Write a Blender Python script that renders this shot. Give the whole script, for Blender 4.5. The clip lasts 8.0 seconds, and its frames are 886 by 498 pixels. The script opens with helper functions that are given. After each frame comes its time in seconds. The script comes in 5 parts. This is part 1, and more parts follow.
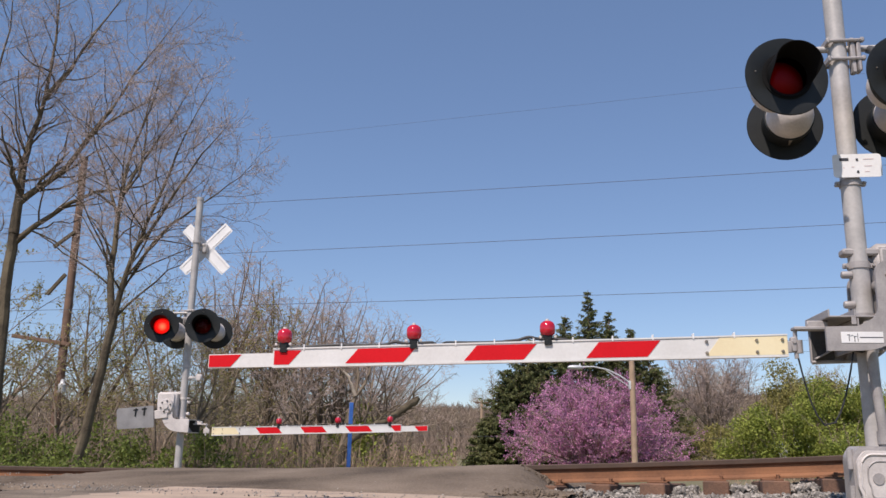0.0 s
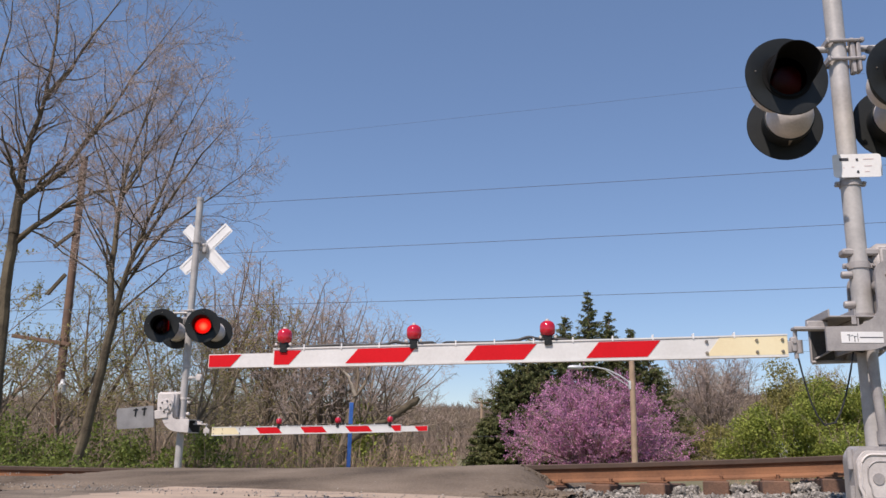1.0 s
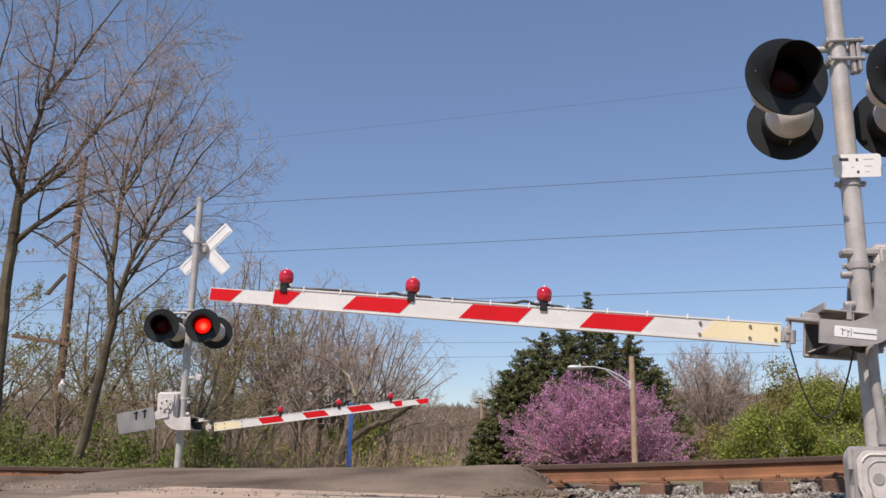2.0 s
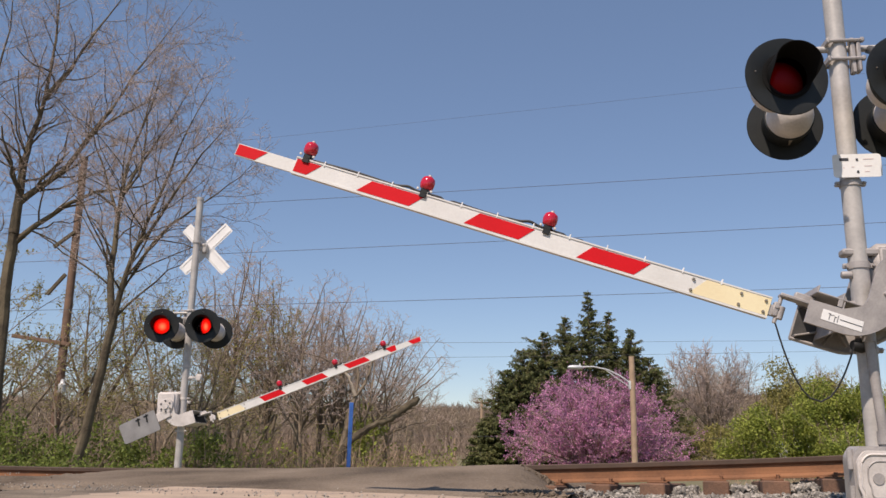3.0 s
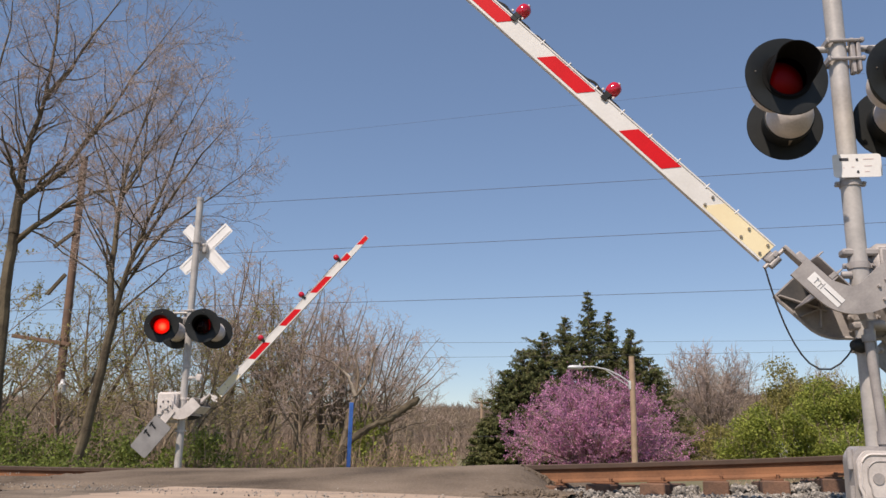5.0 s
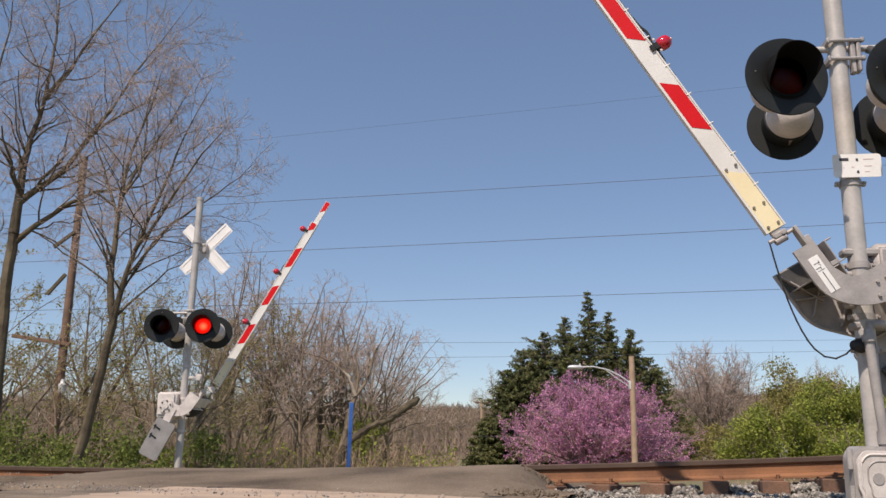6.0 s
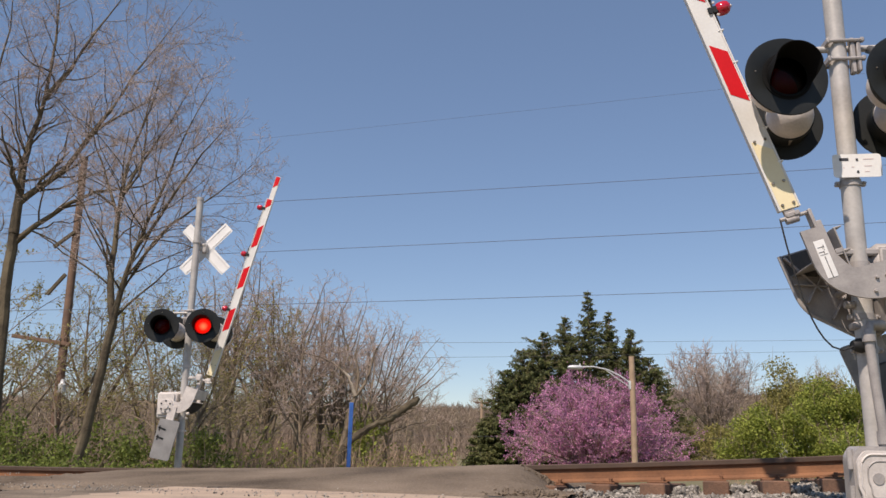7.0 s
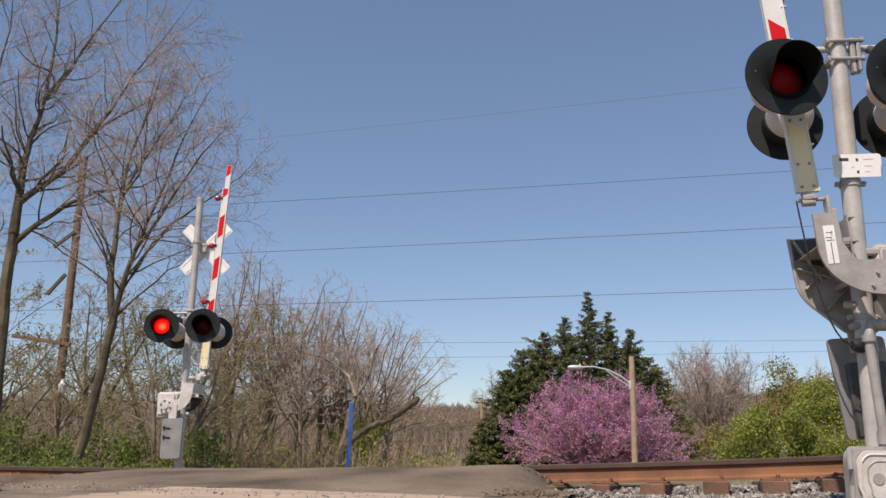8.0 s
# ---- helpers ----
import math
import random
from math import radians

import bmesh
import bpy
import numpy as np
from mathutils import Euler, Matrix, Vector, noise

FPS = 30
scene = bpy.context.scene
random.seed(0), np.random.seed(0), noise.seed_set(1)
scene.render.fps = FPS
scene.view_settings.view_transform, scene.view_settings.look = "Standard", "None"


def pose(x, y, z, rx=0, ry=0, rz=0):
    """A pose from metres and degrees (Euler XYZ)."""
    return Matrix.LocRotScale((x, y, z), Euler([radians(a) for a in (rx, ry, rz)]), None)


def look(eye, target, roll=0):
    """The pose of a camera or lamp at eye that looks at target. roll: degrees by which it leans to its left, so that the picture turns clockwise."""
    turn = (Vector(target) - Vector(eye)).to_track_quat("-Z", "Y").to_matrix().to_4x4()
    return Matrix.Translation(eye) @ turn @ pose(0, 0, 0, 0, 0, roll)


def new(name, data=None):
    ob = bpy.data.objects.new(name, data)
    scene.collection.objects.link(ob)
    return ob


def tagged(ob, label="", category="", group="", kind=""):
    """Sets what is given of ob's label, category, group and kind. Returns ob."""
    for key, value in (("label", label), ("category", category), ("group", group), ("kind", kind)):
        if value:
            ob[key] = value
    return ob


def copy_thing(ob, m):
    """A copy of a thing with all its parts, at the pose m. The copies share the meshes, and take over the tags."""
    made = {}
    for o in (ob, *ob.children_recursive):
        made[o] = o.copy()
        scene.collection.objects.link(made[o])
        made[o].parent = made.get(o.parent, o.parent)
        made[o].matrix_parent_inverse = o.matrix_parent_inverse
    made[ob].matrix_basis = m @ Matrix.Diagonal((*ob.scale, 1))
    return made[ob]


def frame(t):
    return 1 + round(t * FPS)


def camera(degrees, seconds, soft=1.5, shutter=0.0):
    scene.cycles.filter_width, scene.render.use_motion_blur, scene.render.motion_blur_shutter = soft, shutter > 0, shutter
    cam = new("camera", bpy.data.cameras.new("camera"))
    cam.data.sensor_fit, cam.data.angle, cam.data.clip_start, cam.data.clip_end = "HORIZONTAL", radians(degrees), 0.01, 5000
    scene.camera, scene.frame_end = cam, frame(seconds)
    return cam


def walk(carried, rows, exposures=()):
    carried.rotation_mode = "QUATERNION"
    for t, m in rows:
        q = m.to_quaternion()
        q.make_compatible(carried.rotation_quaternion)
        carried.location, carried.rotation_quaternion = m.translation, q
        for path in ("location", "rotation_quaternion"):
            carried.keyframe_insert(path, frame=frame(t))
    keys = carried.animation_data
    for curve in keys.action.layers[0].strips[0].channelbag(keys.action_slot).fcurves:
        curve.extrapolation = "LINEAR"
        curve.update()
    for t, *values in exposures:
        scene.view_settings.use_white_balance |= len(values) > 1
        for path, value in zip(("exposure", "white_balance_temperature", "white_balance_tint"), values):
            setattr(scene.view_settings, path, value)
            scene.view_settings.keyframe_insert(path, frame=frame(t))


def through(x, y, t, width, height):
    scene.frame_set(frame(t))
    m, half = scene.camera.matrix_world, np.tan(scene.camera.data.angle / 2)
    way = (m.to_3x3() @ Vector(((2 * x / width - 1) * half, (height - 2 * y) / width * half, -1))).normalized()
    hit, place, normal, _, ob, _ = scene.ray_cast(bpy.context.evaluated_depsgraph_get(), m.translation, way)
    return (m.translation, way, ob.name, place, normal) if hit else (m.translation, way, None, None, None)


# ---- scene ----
# the camera stands on a low tripod beside the road and looks slightly up
PITCH, ROLL, EYE = 13.435, 0.914, (0.0, 0.0, 0.35)
cam = camera(55.1, 8.0, soft=1.5)
CAM_POSE = look(EYE, (0.0, math.cos(radians(PITCH)), 0.35 + math.sin(radians(PITCH))), ROLL)
walk(cam, [(0.0, CAM_POSE), (8.0, CAM_POSE)], exposures=[(0.0, 0.24, 6350, 18), (1.5, 0.24, 6400, 18), (3.0, 0.24, 6830, 17.5), (4.5, 0.24, 6840, 17), (6.5, 0.24, 6830, 16.5), (8.0, 0.24, 6800, 16.5)])

# ---- daylight ----
SUN_TO = Vector((0.61, 1.0, -1.6)).normalized()          # the way the sunlight travels
SUN_EL = math.asin(-SUN_TO.z)
SUN_AZ = math.atan2(-SUN_TO.x, -SUN_TO.y)
world = bpy.data.worlds.new("sky")
scene.world = world
world.use_nodes = True
wn = world.node_tree.nodes
sky = wn.new("ShaderNodeTexSky")
sky.sky_type, sky.sun_disc = "NISHITA", False
sky.sun_elevation, sky.sun_rotation = SUN_EL, SUN_AZ
sky.air_density, sky.dust_density, sky.ozone_density = 1.0, 0.0, 3.2
wn["Background"].inputs[1].default_value = 0.10
haze = wn.new("ShaderNodeMix")                           # thin high haze evens out the blue
haze.data_type = "RGBA"
haze.inputs[0].default_value, haze.inputs[7].default_value = 0.24, (1.85, 2.95, 4.65, 1)
world.node_tree.links.new(sky.outputs[0], haze.inputs[6])
world.node_tree.links.new(haze.outputs[2], wn["Background"].inputs[0])
sun = new("sun", bpy.data.lights.new("sun", "SUN"))
sun.data.energy, sun.data.angle, sun.data.color = 4.3, radians(0.53), (1.0, 0.915, 0.80)
sun.matrix_world = look((0, 0, 30), Vector((0, 0, 30)) + SUN_TO)


# ---- materials ----
def lerp(a, b, t):
    return a + (b - a) * t


def mat(name, a, b=None, rough=0.6, metal=0.0, scale=8.0, fine=60.0, bump=0.1, dist=0.01, emit=0.0, spec=0.5, per_object=0.0, island=0.0):
    """A procedural surface: two colours mixed by coarse and fine noise, with a fine relief."""
    m = bpy.data.materials.new(name)
    m.use_nodes = True
    n, l = m.node_tree.nodes, m.node_tree.links
    p = n["Principled BSDF"]
    b = b or tuple(c * 0.7 for c in a)
    co = n.new("ShaderNodeTexCoord")
    t1, t2 = n.new("ShaderNodeTexNoise"), n.new("ShaderNodeTexNoise")
    for t, s in ((t1, scale), (t2, fine)):
        t.inputs["Scale"].default_value, t.inputs["Detail"].default_value = s, 5
        l.new(co.outputs["Object"], t.inputs["Vector"])
    add = n.new("ShaderNodeMath")
    add.operation = "MULTIPLY_ADD"
    add.inputs[1].default_value = 0.45
    l.new(t2.outputs[0], add.inputs[0])
    l.new(t1.outputs[0], add.inputs[2])
    ramp = n.new("ShaderNodeValToRGB")
    ramp.color_ramp.elements[0].position, ramp.color_ramp.elements[1].position = 0.5, 0.95
    ramp.color_ramp.elements[0].color, ramp.color_ramp.elements[1].color = (*a, 1), (*b, 1)
    l.new(add.outputs[0], ramp.inputs[0])
    colour = ramp.outputs[0]
    if per_object or island:
        info = n.new("ShaderNodeObjectInfo" if per_object else "ShaderNodeNewGeometry")
        value = n.new("ShaderNodeMapRange")
        value.inputs[3].default_value, value.inputs[4].default_value = 1 - (per_object or island), 1 + (per_object or island)
        l.new(info.outputs["Random" if per_object else "Random Per Island"], value.inputs[0])
        hsv = n.new("ShaderNodeHueSaturation")
        l.new(value.outputs[0], hsv.inputs["Value"])
        l.new(colour, hsv.inputs["Color"])
        colour = hsv.outputs[0]
    l.new(colour, p.inputs["Base Color"])
    p.inputs["Roughness"].default_value, p.inputs["Metallic"].default_value = rough, metal
    p.inputs["Specular IOR Level"].default_value = spec
    if bump:
        bp = n.new("ShaderNodeBump")
        bp.inputs["Strength"].default_value, bp.inputs["Distance"].default_value = bump, dist
        l.new(t2.outputs[0], bp.inputs["Height"])
        l.new(bp.outputs[0], p.inputs["Normal"])
    if emit:
        p.inputs["Emission Color"].default_value, p.inputs["Emission Strength"].default_value = (*a, 1), emit
    return m


def leaf_mat(name, a, b, through=0.35, rough=0.6, spread=0.35):
    """Thin leaves or petals: every piece its own shade, with some light let through."""
    m = mat(name, a, b, rough=rough, scale=1.5, fine=9, bump=0, island=spread, spec=0.25)
    n, l = m.node_tree.nodes, m.node_tree.links
    tr, mix = n.new("ShaderNodeBsdfTranslucent"), n.new("ShaderNodeMixShader")
    mix.inputs[0].default_value = through
    p = n["Principled BSDF"]
    l.new(p.inputs["Base Color"].links[0].from_socket, tr.inputs[0])
    l.new(p.outputs[0], mix.inputs[1])
    l.new(tr.outputs[0], mix.inputs[2])
    l.new(mix.outputs[0], n["Material Output"].inputs[0])
    return m


def lens_mat():
    """Clear red moulded lens: lets red light through and shines a little."""
    m = bpy.data.materials.new("red_lens")
    m.use_nodes = True
    n, l = m.node_tree.nodes, m.node_tree.links
    n.remove(n["Principled BSDF"])
    tr, gl, mix, fr = n.new("ShaderNodeBsdfTransparent"), n.new("ShaderNodeBsdfGlossy"), n.new("ShaderNodeMixShader"), n.new("ShaderNodeFresnel")
    tr.inputs[0].default_value, gl.inputs["Roughness"].default_value = (0.78, 0.085, 0.06, 1), 0.2
    gl.inputs[0].default_value = (0.22, 0.18, 0.18, 1)
    l.new(fr.outputs[0], mix.inputs[0])
    l.new(tr.outputs[0], mix.inputs[1])
    l.new(gl.outputs[0], mix.inputs[2])
    l.new(mix.outputs[0], n["Material Output"].inputs[0])
    return m


def glow_mat(name, hot, rim, strength):
    """A lit lamp face: hottest in its middle, red to the rim."""
    m = bpy.data.materials.new(name)
    m.use_nodes = True
    n, l = m.node_tree.nodes, m.node_tree.links
    p = n["Principled BSDF"]
    co, grad, ramp = n.new("ShaderNodeTexCoord"), n.new("ShaderNodeTexGradient"), n.new("ShaderNodeValToRGB")
    mp, tex = n.new("ShaderNodeMapping"), n.new("ShaderNodeTexNoise")
    grad.gradient_type = "SPHERICAL"
    mp.inputs["Scale"].default_value = (6.2, 0.0, 6.2)
    tex.inputs["Scale"].default_value = 14
    ramp.color_ramp.elements[0].color, ramp.color_ramp.elements[1].color = (*rim, 1), (*hot, 1)
    ramp.color_ramp.elements[0].position, ramp.color_ramp.elements[1].position = 0.08, 0.95
    ramp.color_ramp.elements.new(0.5).color = (lerp(rim[0], hot[0], 0.6), rim[1] + hot[1] * 0.06, rim[2] + hot[2] * 0.06, 1)
    l.new(co.outputs["Object"], mp.inputs[0])
    l.new(mp.outputs[0], grad.inputs[0])
    l.new(grad.outputs["Fac"], ramp.inputs[0])
    l.new(ramp.outputs[0], p.inputs["Emission Color"])
    p.inputs["Emission Strength"].default_value = strength
    p.inputs["Base Color"].default_value = (0.012, 0.001, 0.001, 1)
    return m


GALV = mat("galvanised_steel", (0.50, 0.475, 0.445), (0.36, 0.34, 0.32), 0.5, 0.12, 6, 45, 0.12, 0.002)
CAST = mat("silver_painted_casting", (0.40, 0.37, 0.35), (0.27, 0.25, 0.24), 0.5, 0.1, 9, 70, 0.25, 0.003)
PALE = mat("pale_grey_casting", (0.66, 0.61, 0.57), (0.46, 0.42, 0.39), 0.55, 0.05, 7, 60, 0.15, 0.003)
# weathered steel parts; also painted shade on parts of the gate frames
DARK_STEEL_AND_SHADE = mat("weathered_dark_steel_and_shade", (0.06, 0.06, 0.06), (0.10, 0.095, 0.09), 0.55, 0.3, 9, 60, 0.15, 0.002)
BLACK = mat("black_painted_aluminium", (0.008, 0.009, 0.009), (0.015, 0.017, 0.016), 0.5, 0.0, 5, 60, 0.08, 0.001, spec=0.35)
BLACK_MATT = mat("matt_black_hood", (0.004, 0.004, 0.004), (0.008, 0.008, 0.008), 0.8, 0.0, 5, 60, 0.05, 0.001, spec=0.15)
RUBBER = mat("black_cable_sheath", (0.012, 0.012, 0.013), (0.025, 0.025, 0.025), 0.6, 0, 20, 90, 0.1, 0.001)
ARM_WHITE = mat("reflective_white_sheeting", (0.72, 0.71, 0.68), (0.60, 0.585, 0.55), 0.45, 0, 3, 50, 0.03, 0.001)
ARM_RED = mat("reflective_red_sheeting", (0.64, 0.010, 0.016), (0.54, 0.008, 0.012), 0.5, 0, 3, 50, 0.03, 0.001, spec=0.15)
ARM_CREAM = mat("yellowed_fibreglass", (0.80, 0.70, 0.45), (0.74, 0.62, 0.38), 0.55, 0, 3, 40, 0.05, 0.001)
SIGN_WHITE = mat("white_sign_sheet", (0.80, 0.79, 0.77), (0.70, 0.69, 0.67), 0.5, 0, 4, 60, 0.03, 0.001)
INK = mat("dark_ink", (0.05, 0.05, 0.06), None, 0.6)
INK_PINK = mat("faded_red_ink", (0.68, 0.48, 0.46), None, 0.6)
BRASS = mat("worn_bolt_steel", (0.42, 0.36, 0.28), (0.25, 0.22, 0.19), 0.4, 0.8, 30, 90, 0.1, 0.001)
DOME = mat("red_lamp_dome", (0.55, 0.010, 0.03), (0.42, 0.008, 0.022), 0.12, 0, 20, 60, 0.1, 0.001, spec=0.8)
LENS = lens_mat()
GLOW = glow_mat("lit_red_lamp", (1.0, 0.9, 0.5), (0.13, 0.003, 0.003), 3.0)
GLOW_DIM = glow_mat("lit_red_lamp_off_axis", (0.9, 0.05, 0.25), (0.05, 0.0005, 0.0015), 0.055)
GLOW_OFF = mat("unlit_flash_disc_back", (0.12, 0.005, 0.005), (0.08, 0.004, 0.004), 0.3)
RAIL_RUST = mat("rusted_rail_steel", (0.27, 0.122, 0.056), (0.16, 0.072, 0.036), 0.85, 0.0, 3, 40, 0.25, 0.003)
RAIL_HEAD = mat("worn_rail_head", (0.13, 0.085, 0.06), (0.09, 0.06, 0.045), 0.5, 0.4, 6, 60, 0.15, 0.002)
TIE_WOOD = mat("weathered_tie_wood", (0.24, 0.125, 0.075), (0.13, 0.075, 0.05), 0.9, 0, 5, 60, 0.6, 0.008, per_object=0.2)
STONE = mat("crushed_ballast", (0.34, 0.305, 0.26), (0.17, 0.155, 0.135), 0.9, 0, 6, 60, 0.4, 0.004, island=0.5)
ASPHALT = mat("patched_asphalt", (0.074, 0.056, 0.040), (0.25, 0.196, 0.145), 0.95, 0, 0.9, 45, 1.0, 0.02, spec=0.2)
OLD_ROAD = mat("bleached_old_pavement", (0.47, 0.355, 0.26), (0.30, 0.235, 0.185), 0.95, 0, 2.2, 70, 0.5, 0.01, spec=0.2)
DIRT = mat("dirt_and_grass", (0.21, 0.17, 0.11), (0.11, 0.125, 0.05), 0.95, 0, 0.35, 6, 0.5, 0.03, spec=0.2)
BARK = mat("grey_brown_bark", (0.27, 0.215, 0.155), (0.14, 0.11, 0.08), 0.95, 0, 3, 30, 0.6, 0.01, spec=0.15)
BARK_OLIVE = mat("olive_grey_bark", (0.165, 0.135, 0.09), (0.07, 0.055, 0.04), 0.95, 0, 2.5, 26, 0.9, 0.02, spec=0.15)
TWIG = mat("mauve_brown_twigs", (0.47, 0.375, 0.325), (0.33, 0.26, 0.22), 0.95, 0, 0.6, 8, 0, spec=0.15)
TWIG_TAN = mat("tan_twigs", (0.39, 0.315, 0.23), (0.27, 0.215, 0.155), 0.95, 0, 0.6, 8, 0, spec=0.15)
TORN_WOOD = mat("torn_pale_wood", (0.46, 0.385, 0.30), (0.30, 0.245, 0.19), 0.9, 0, 3, 40, 0.5, 0.01)
BRUSH = mat("dry_brown_brush", (0.37, 0.27, 0.185), (0.24, 0.178, 0.122), 0.95, 0, 0.3, 4, 0, island=0.4, spec=0.15)
FAR_TWIG = mat("far_mauve_brown_woods", (0.225, 0.17, 0.132), (0.15, 0.115, 0.09), 0.95, 0, 0.05, 0.6, 0, island=0.3, spec=0.1)
POLE_WOOD = mat("weathered_pole_wood", (0.42, 0.30, 0.20), (0.27, 0.19, 0.13), 0.9, 0, 3, 50, 0.5, 0.006)
POLE_DARK = mat("creosoted_pole_wood", (0.22, 0.135, 0.09), (0.12, 0.075, 0.055), 0.9, 0, 3, 50, 0.5, 0.006)
LEAF_SPRING = leaf_mat("spring_leaves", (0.35, 0.37, 0.085), (0.20, 0.25, 0.045), 0.45, spread=0.45)
LEAF_GRASS = leaf_mat("fresh_green_undergrowth", (0.20, 0.235, 0.055), (0.13, 0.165, 0.04), 0.45, spread=0.5)
LEAF_BUD = leaf_mat("opening_buds", (0.36, 0.34, 0.11), (0.28, 0.24, 0.09), 0.45)
NEEDLE = leaf_mat("dark_green_needles", (0.085, 0.11, 0.036), (0.155, 0.15, 0.06), 0.25, spread=0.5)
BLOSSOM = leaf_mat("pink_blossom", (0.68, 0.34, 0.53), (0.50, 0.215, 0.38), 0.4, spread=0.5)
BLUE = mat("blue_painted_post", (0.035, 0.13, 0.42), (0.025, 0.09, 0.32), 0.5)
SHOULDER = mat("grey_gravel_shoulder", (0.25, 0.20, 0.15), (0.12, 0.097, 0.073), 0.95, 0, 2.5, 45, 0.9, 0.016, spec=0.2)
WEIGHT = mat("dull_grey_steel", (0.30, 0.29, 0.28), (0.22, 0.21, 0.205), 0.5, 0.2, 6, 60, 0.1, 0.002)
WIRE = mat("weathered_wire", (0.10, 0.10, 0.11), None, 0.7)
LAMP_GREY = mat("street_lamp_aluminium", (0.62, 0.63, 0.63), (0.5, 0.51, 0.51), 0.45, 0.2)
WALL_PAINT = mat("pale_house_siding", (0.62, 0.61, 0.58), None, 0.8)


# ---- mesh building ----
class Build:
    """Collects points and faces of one mesh."""

    def __init__(self):
        self.v, self.f, self.k = [], [], []

    def add(self, verts, faces, k=0):
        n = len(self.v)
        self.v.extend(verts)
        self.f.extend([tuple(i + n for i in f) for f in faces])
        self.k.extend([k] * len(faces))
        return self

    def box(self, c, s, m=None, bevel=0.0, k=0):
        """A box of centre c and size s with chamfered edges, turned by m."""
        hx, hy, hz = (x / 2 for x in s)
        b = min(bevel, hx * 0.9, hy * 0.9, hz * 0.9)
        m = Matrix.Translation(c) @ (m or Matrix())
        bm = bmesh.new()
        bmesh.ops.create_cube(bm, size=1)
        bmesh.ops.scale(bm, vec=s, verts=bm.verts)
        if b:
            bmesh.ops.bevel(bm, geom=list(bm.edges), offset=b, segments=1, affect="EDGES")
        self.add([tuple(m @ v.co) for v in bm.verts], [tuple(v.index for v in f.verts) for f in bm.faces], k)
        bm.free()
        return self

    def tube(self, pts, radii, sides=8, caps=True, k=0):
        """A tube along pts."""
        pts = [Vector(p) for p in pts]
        verts, faces = [], []
        for i, p in enumerate(pts):
            d = (pts[min(i + 1, len(pts) - 1)] - pts[max(i - 1, 0)])
            d = d.normalized() if d.length > 1e-9 else Vector((0, 0, 1))
            ref = Vector((0, 0, 1)) if abs(d.z) < 0.9 else Vector((0, 1, 0))
            a = d.cross(ref).normalized()
            b = d.cross(a)
            r = radii[i] if hasattr(radii, "__len__") else radii
            for j in range(sides):
                t = 2 * math.pi * j / sides
                verts.append(tuple(p + a * (r * math.cos(t)) + b * (r * math.sin(t))))
        for i in range(len(pts) - 1):
            for j in range(sides):
                j2 = (j + 1) % sides
                faces.append((i * sides + j, i * sides + j2, (i + 1) * sides + j2, (i + 1) * sides + j))
        if caps:
            faces.append(tuple(range(sides)))
            faces.append(tuple(range((len(pts) - 1) * sides, len(pts) * sides))[::-1])
        return self.add(verts, faces, k)

    def turn(self, profile, m=None, sides=24, k=0):
        """A profile of (radius, height) turned about z, then placed by m."""
        m = m or Matrix()
        verts = [tuple(m @ Vector((r * math.cos(2 * math.pi * j / sides), r * math.sin(2 * math.pi * j / sides), z))) for r, z in profile for j in range(sides)]
        faces = [(i * sides + j, i * sides + (j + 1) % sides, (i + 1) * sides + (j + 1) % sides, (i + 1) * sides + j) for i in range(len(profile) - 1) for j in range(sides)]
        return self.add(verts, faces, k)

    def plate(self, outline, y0, y1, m=None, k=0):
        """An outline in x and z, given thickness from y0 to y1."""
        m = m or Matrix()
        n = len(outline)
        verts = [tuple(m @ Vector((x, y, z))) for y in (y0, y1) for x, z in outline]
        faces = [tuple(range(n)), tuple(range(n, 2 * n))[::-1]] + [(i, i + n, (i + 1) % n + n, (i + 1) % n) for i in range(n)]
        return self.add(verts, faces, k)

    def mesh(self, name, *materials, smooth=False):
        me = bpy.data.meshes.new(name)
        me.from_pydata(self.v, [], self.f)
        for x in materials:
            me.materials.append(x)
        if len(materials) > 1:
            me.polygons.foreach_set("material_index", self.k)
        if smooth:
            me.polygons.foreach_set("use_smooth", [True] * len(self.f))
        bm = bmesh.new()
        bm.from_mesh(me)
        if len(self.f) < 4000:
            bmesh.ops.recalc_face_normals(bm, faces=bm.faces)
        bm.to_mesh(me)
        bm.free()
        if smooth and len(self.f) < 4000:
            me.set_sharp_from_angle(angle=radians(40))
        return me


def part(name, build, material, parent, label="", m=None, smooth=True):
    """Links one mesh under a thing or a part."""
    mats = material if isinstance(material, tuple) else (material,)
    ob = new(name, build if isinstance(build, bpy.types.Mesh) else build.mesh(name, *mats, smooth=smooth))
    ob.parent = parent
    if m is not None:
        ob.matrix_basis = m
    return tagged(ob, label)


def thing(name, m, label, category, group="", kind=""):
    ob = new(name)
    ob.empty_display_size = 0.1
    ob.matrix_basis = m
    return tagged(ob, label, category, group, kind)


def solid(name, build, material, m, label, category, group="", kind="", smooth=True):
    mats = material if isinstance(material, tuple) else (material,)
    ob = new(name, build.mesh(name, *mats, smooth=smooth))
    ob.matrix_basis = m
    return tagged(ob, label, category, group, kind)


def ease(a, b, x):
    t = min(1, max(0, (x - a) / (b - a)))
    return t * t * (3 - 2 * t)


# ---- the lie of the land ----
TRACK_N, TRACK_E = Vector((0.3134, 0.9496, 0)), Vector((0.9496, -0.3134, 0))


def rail_point(s, d=0.0):
    """A point s metres along the track and d metres beyond the near rail, at the height of the rail's top."""
    p = Vector((0, 9.25, 0)) + TRACK_E * s + TRACK_N * d
    return Vector((p.x, p.y, rail_top(s) - 0.03 * d))


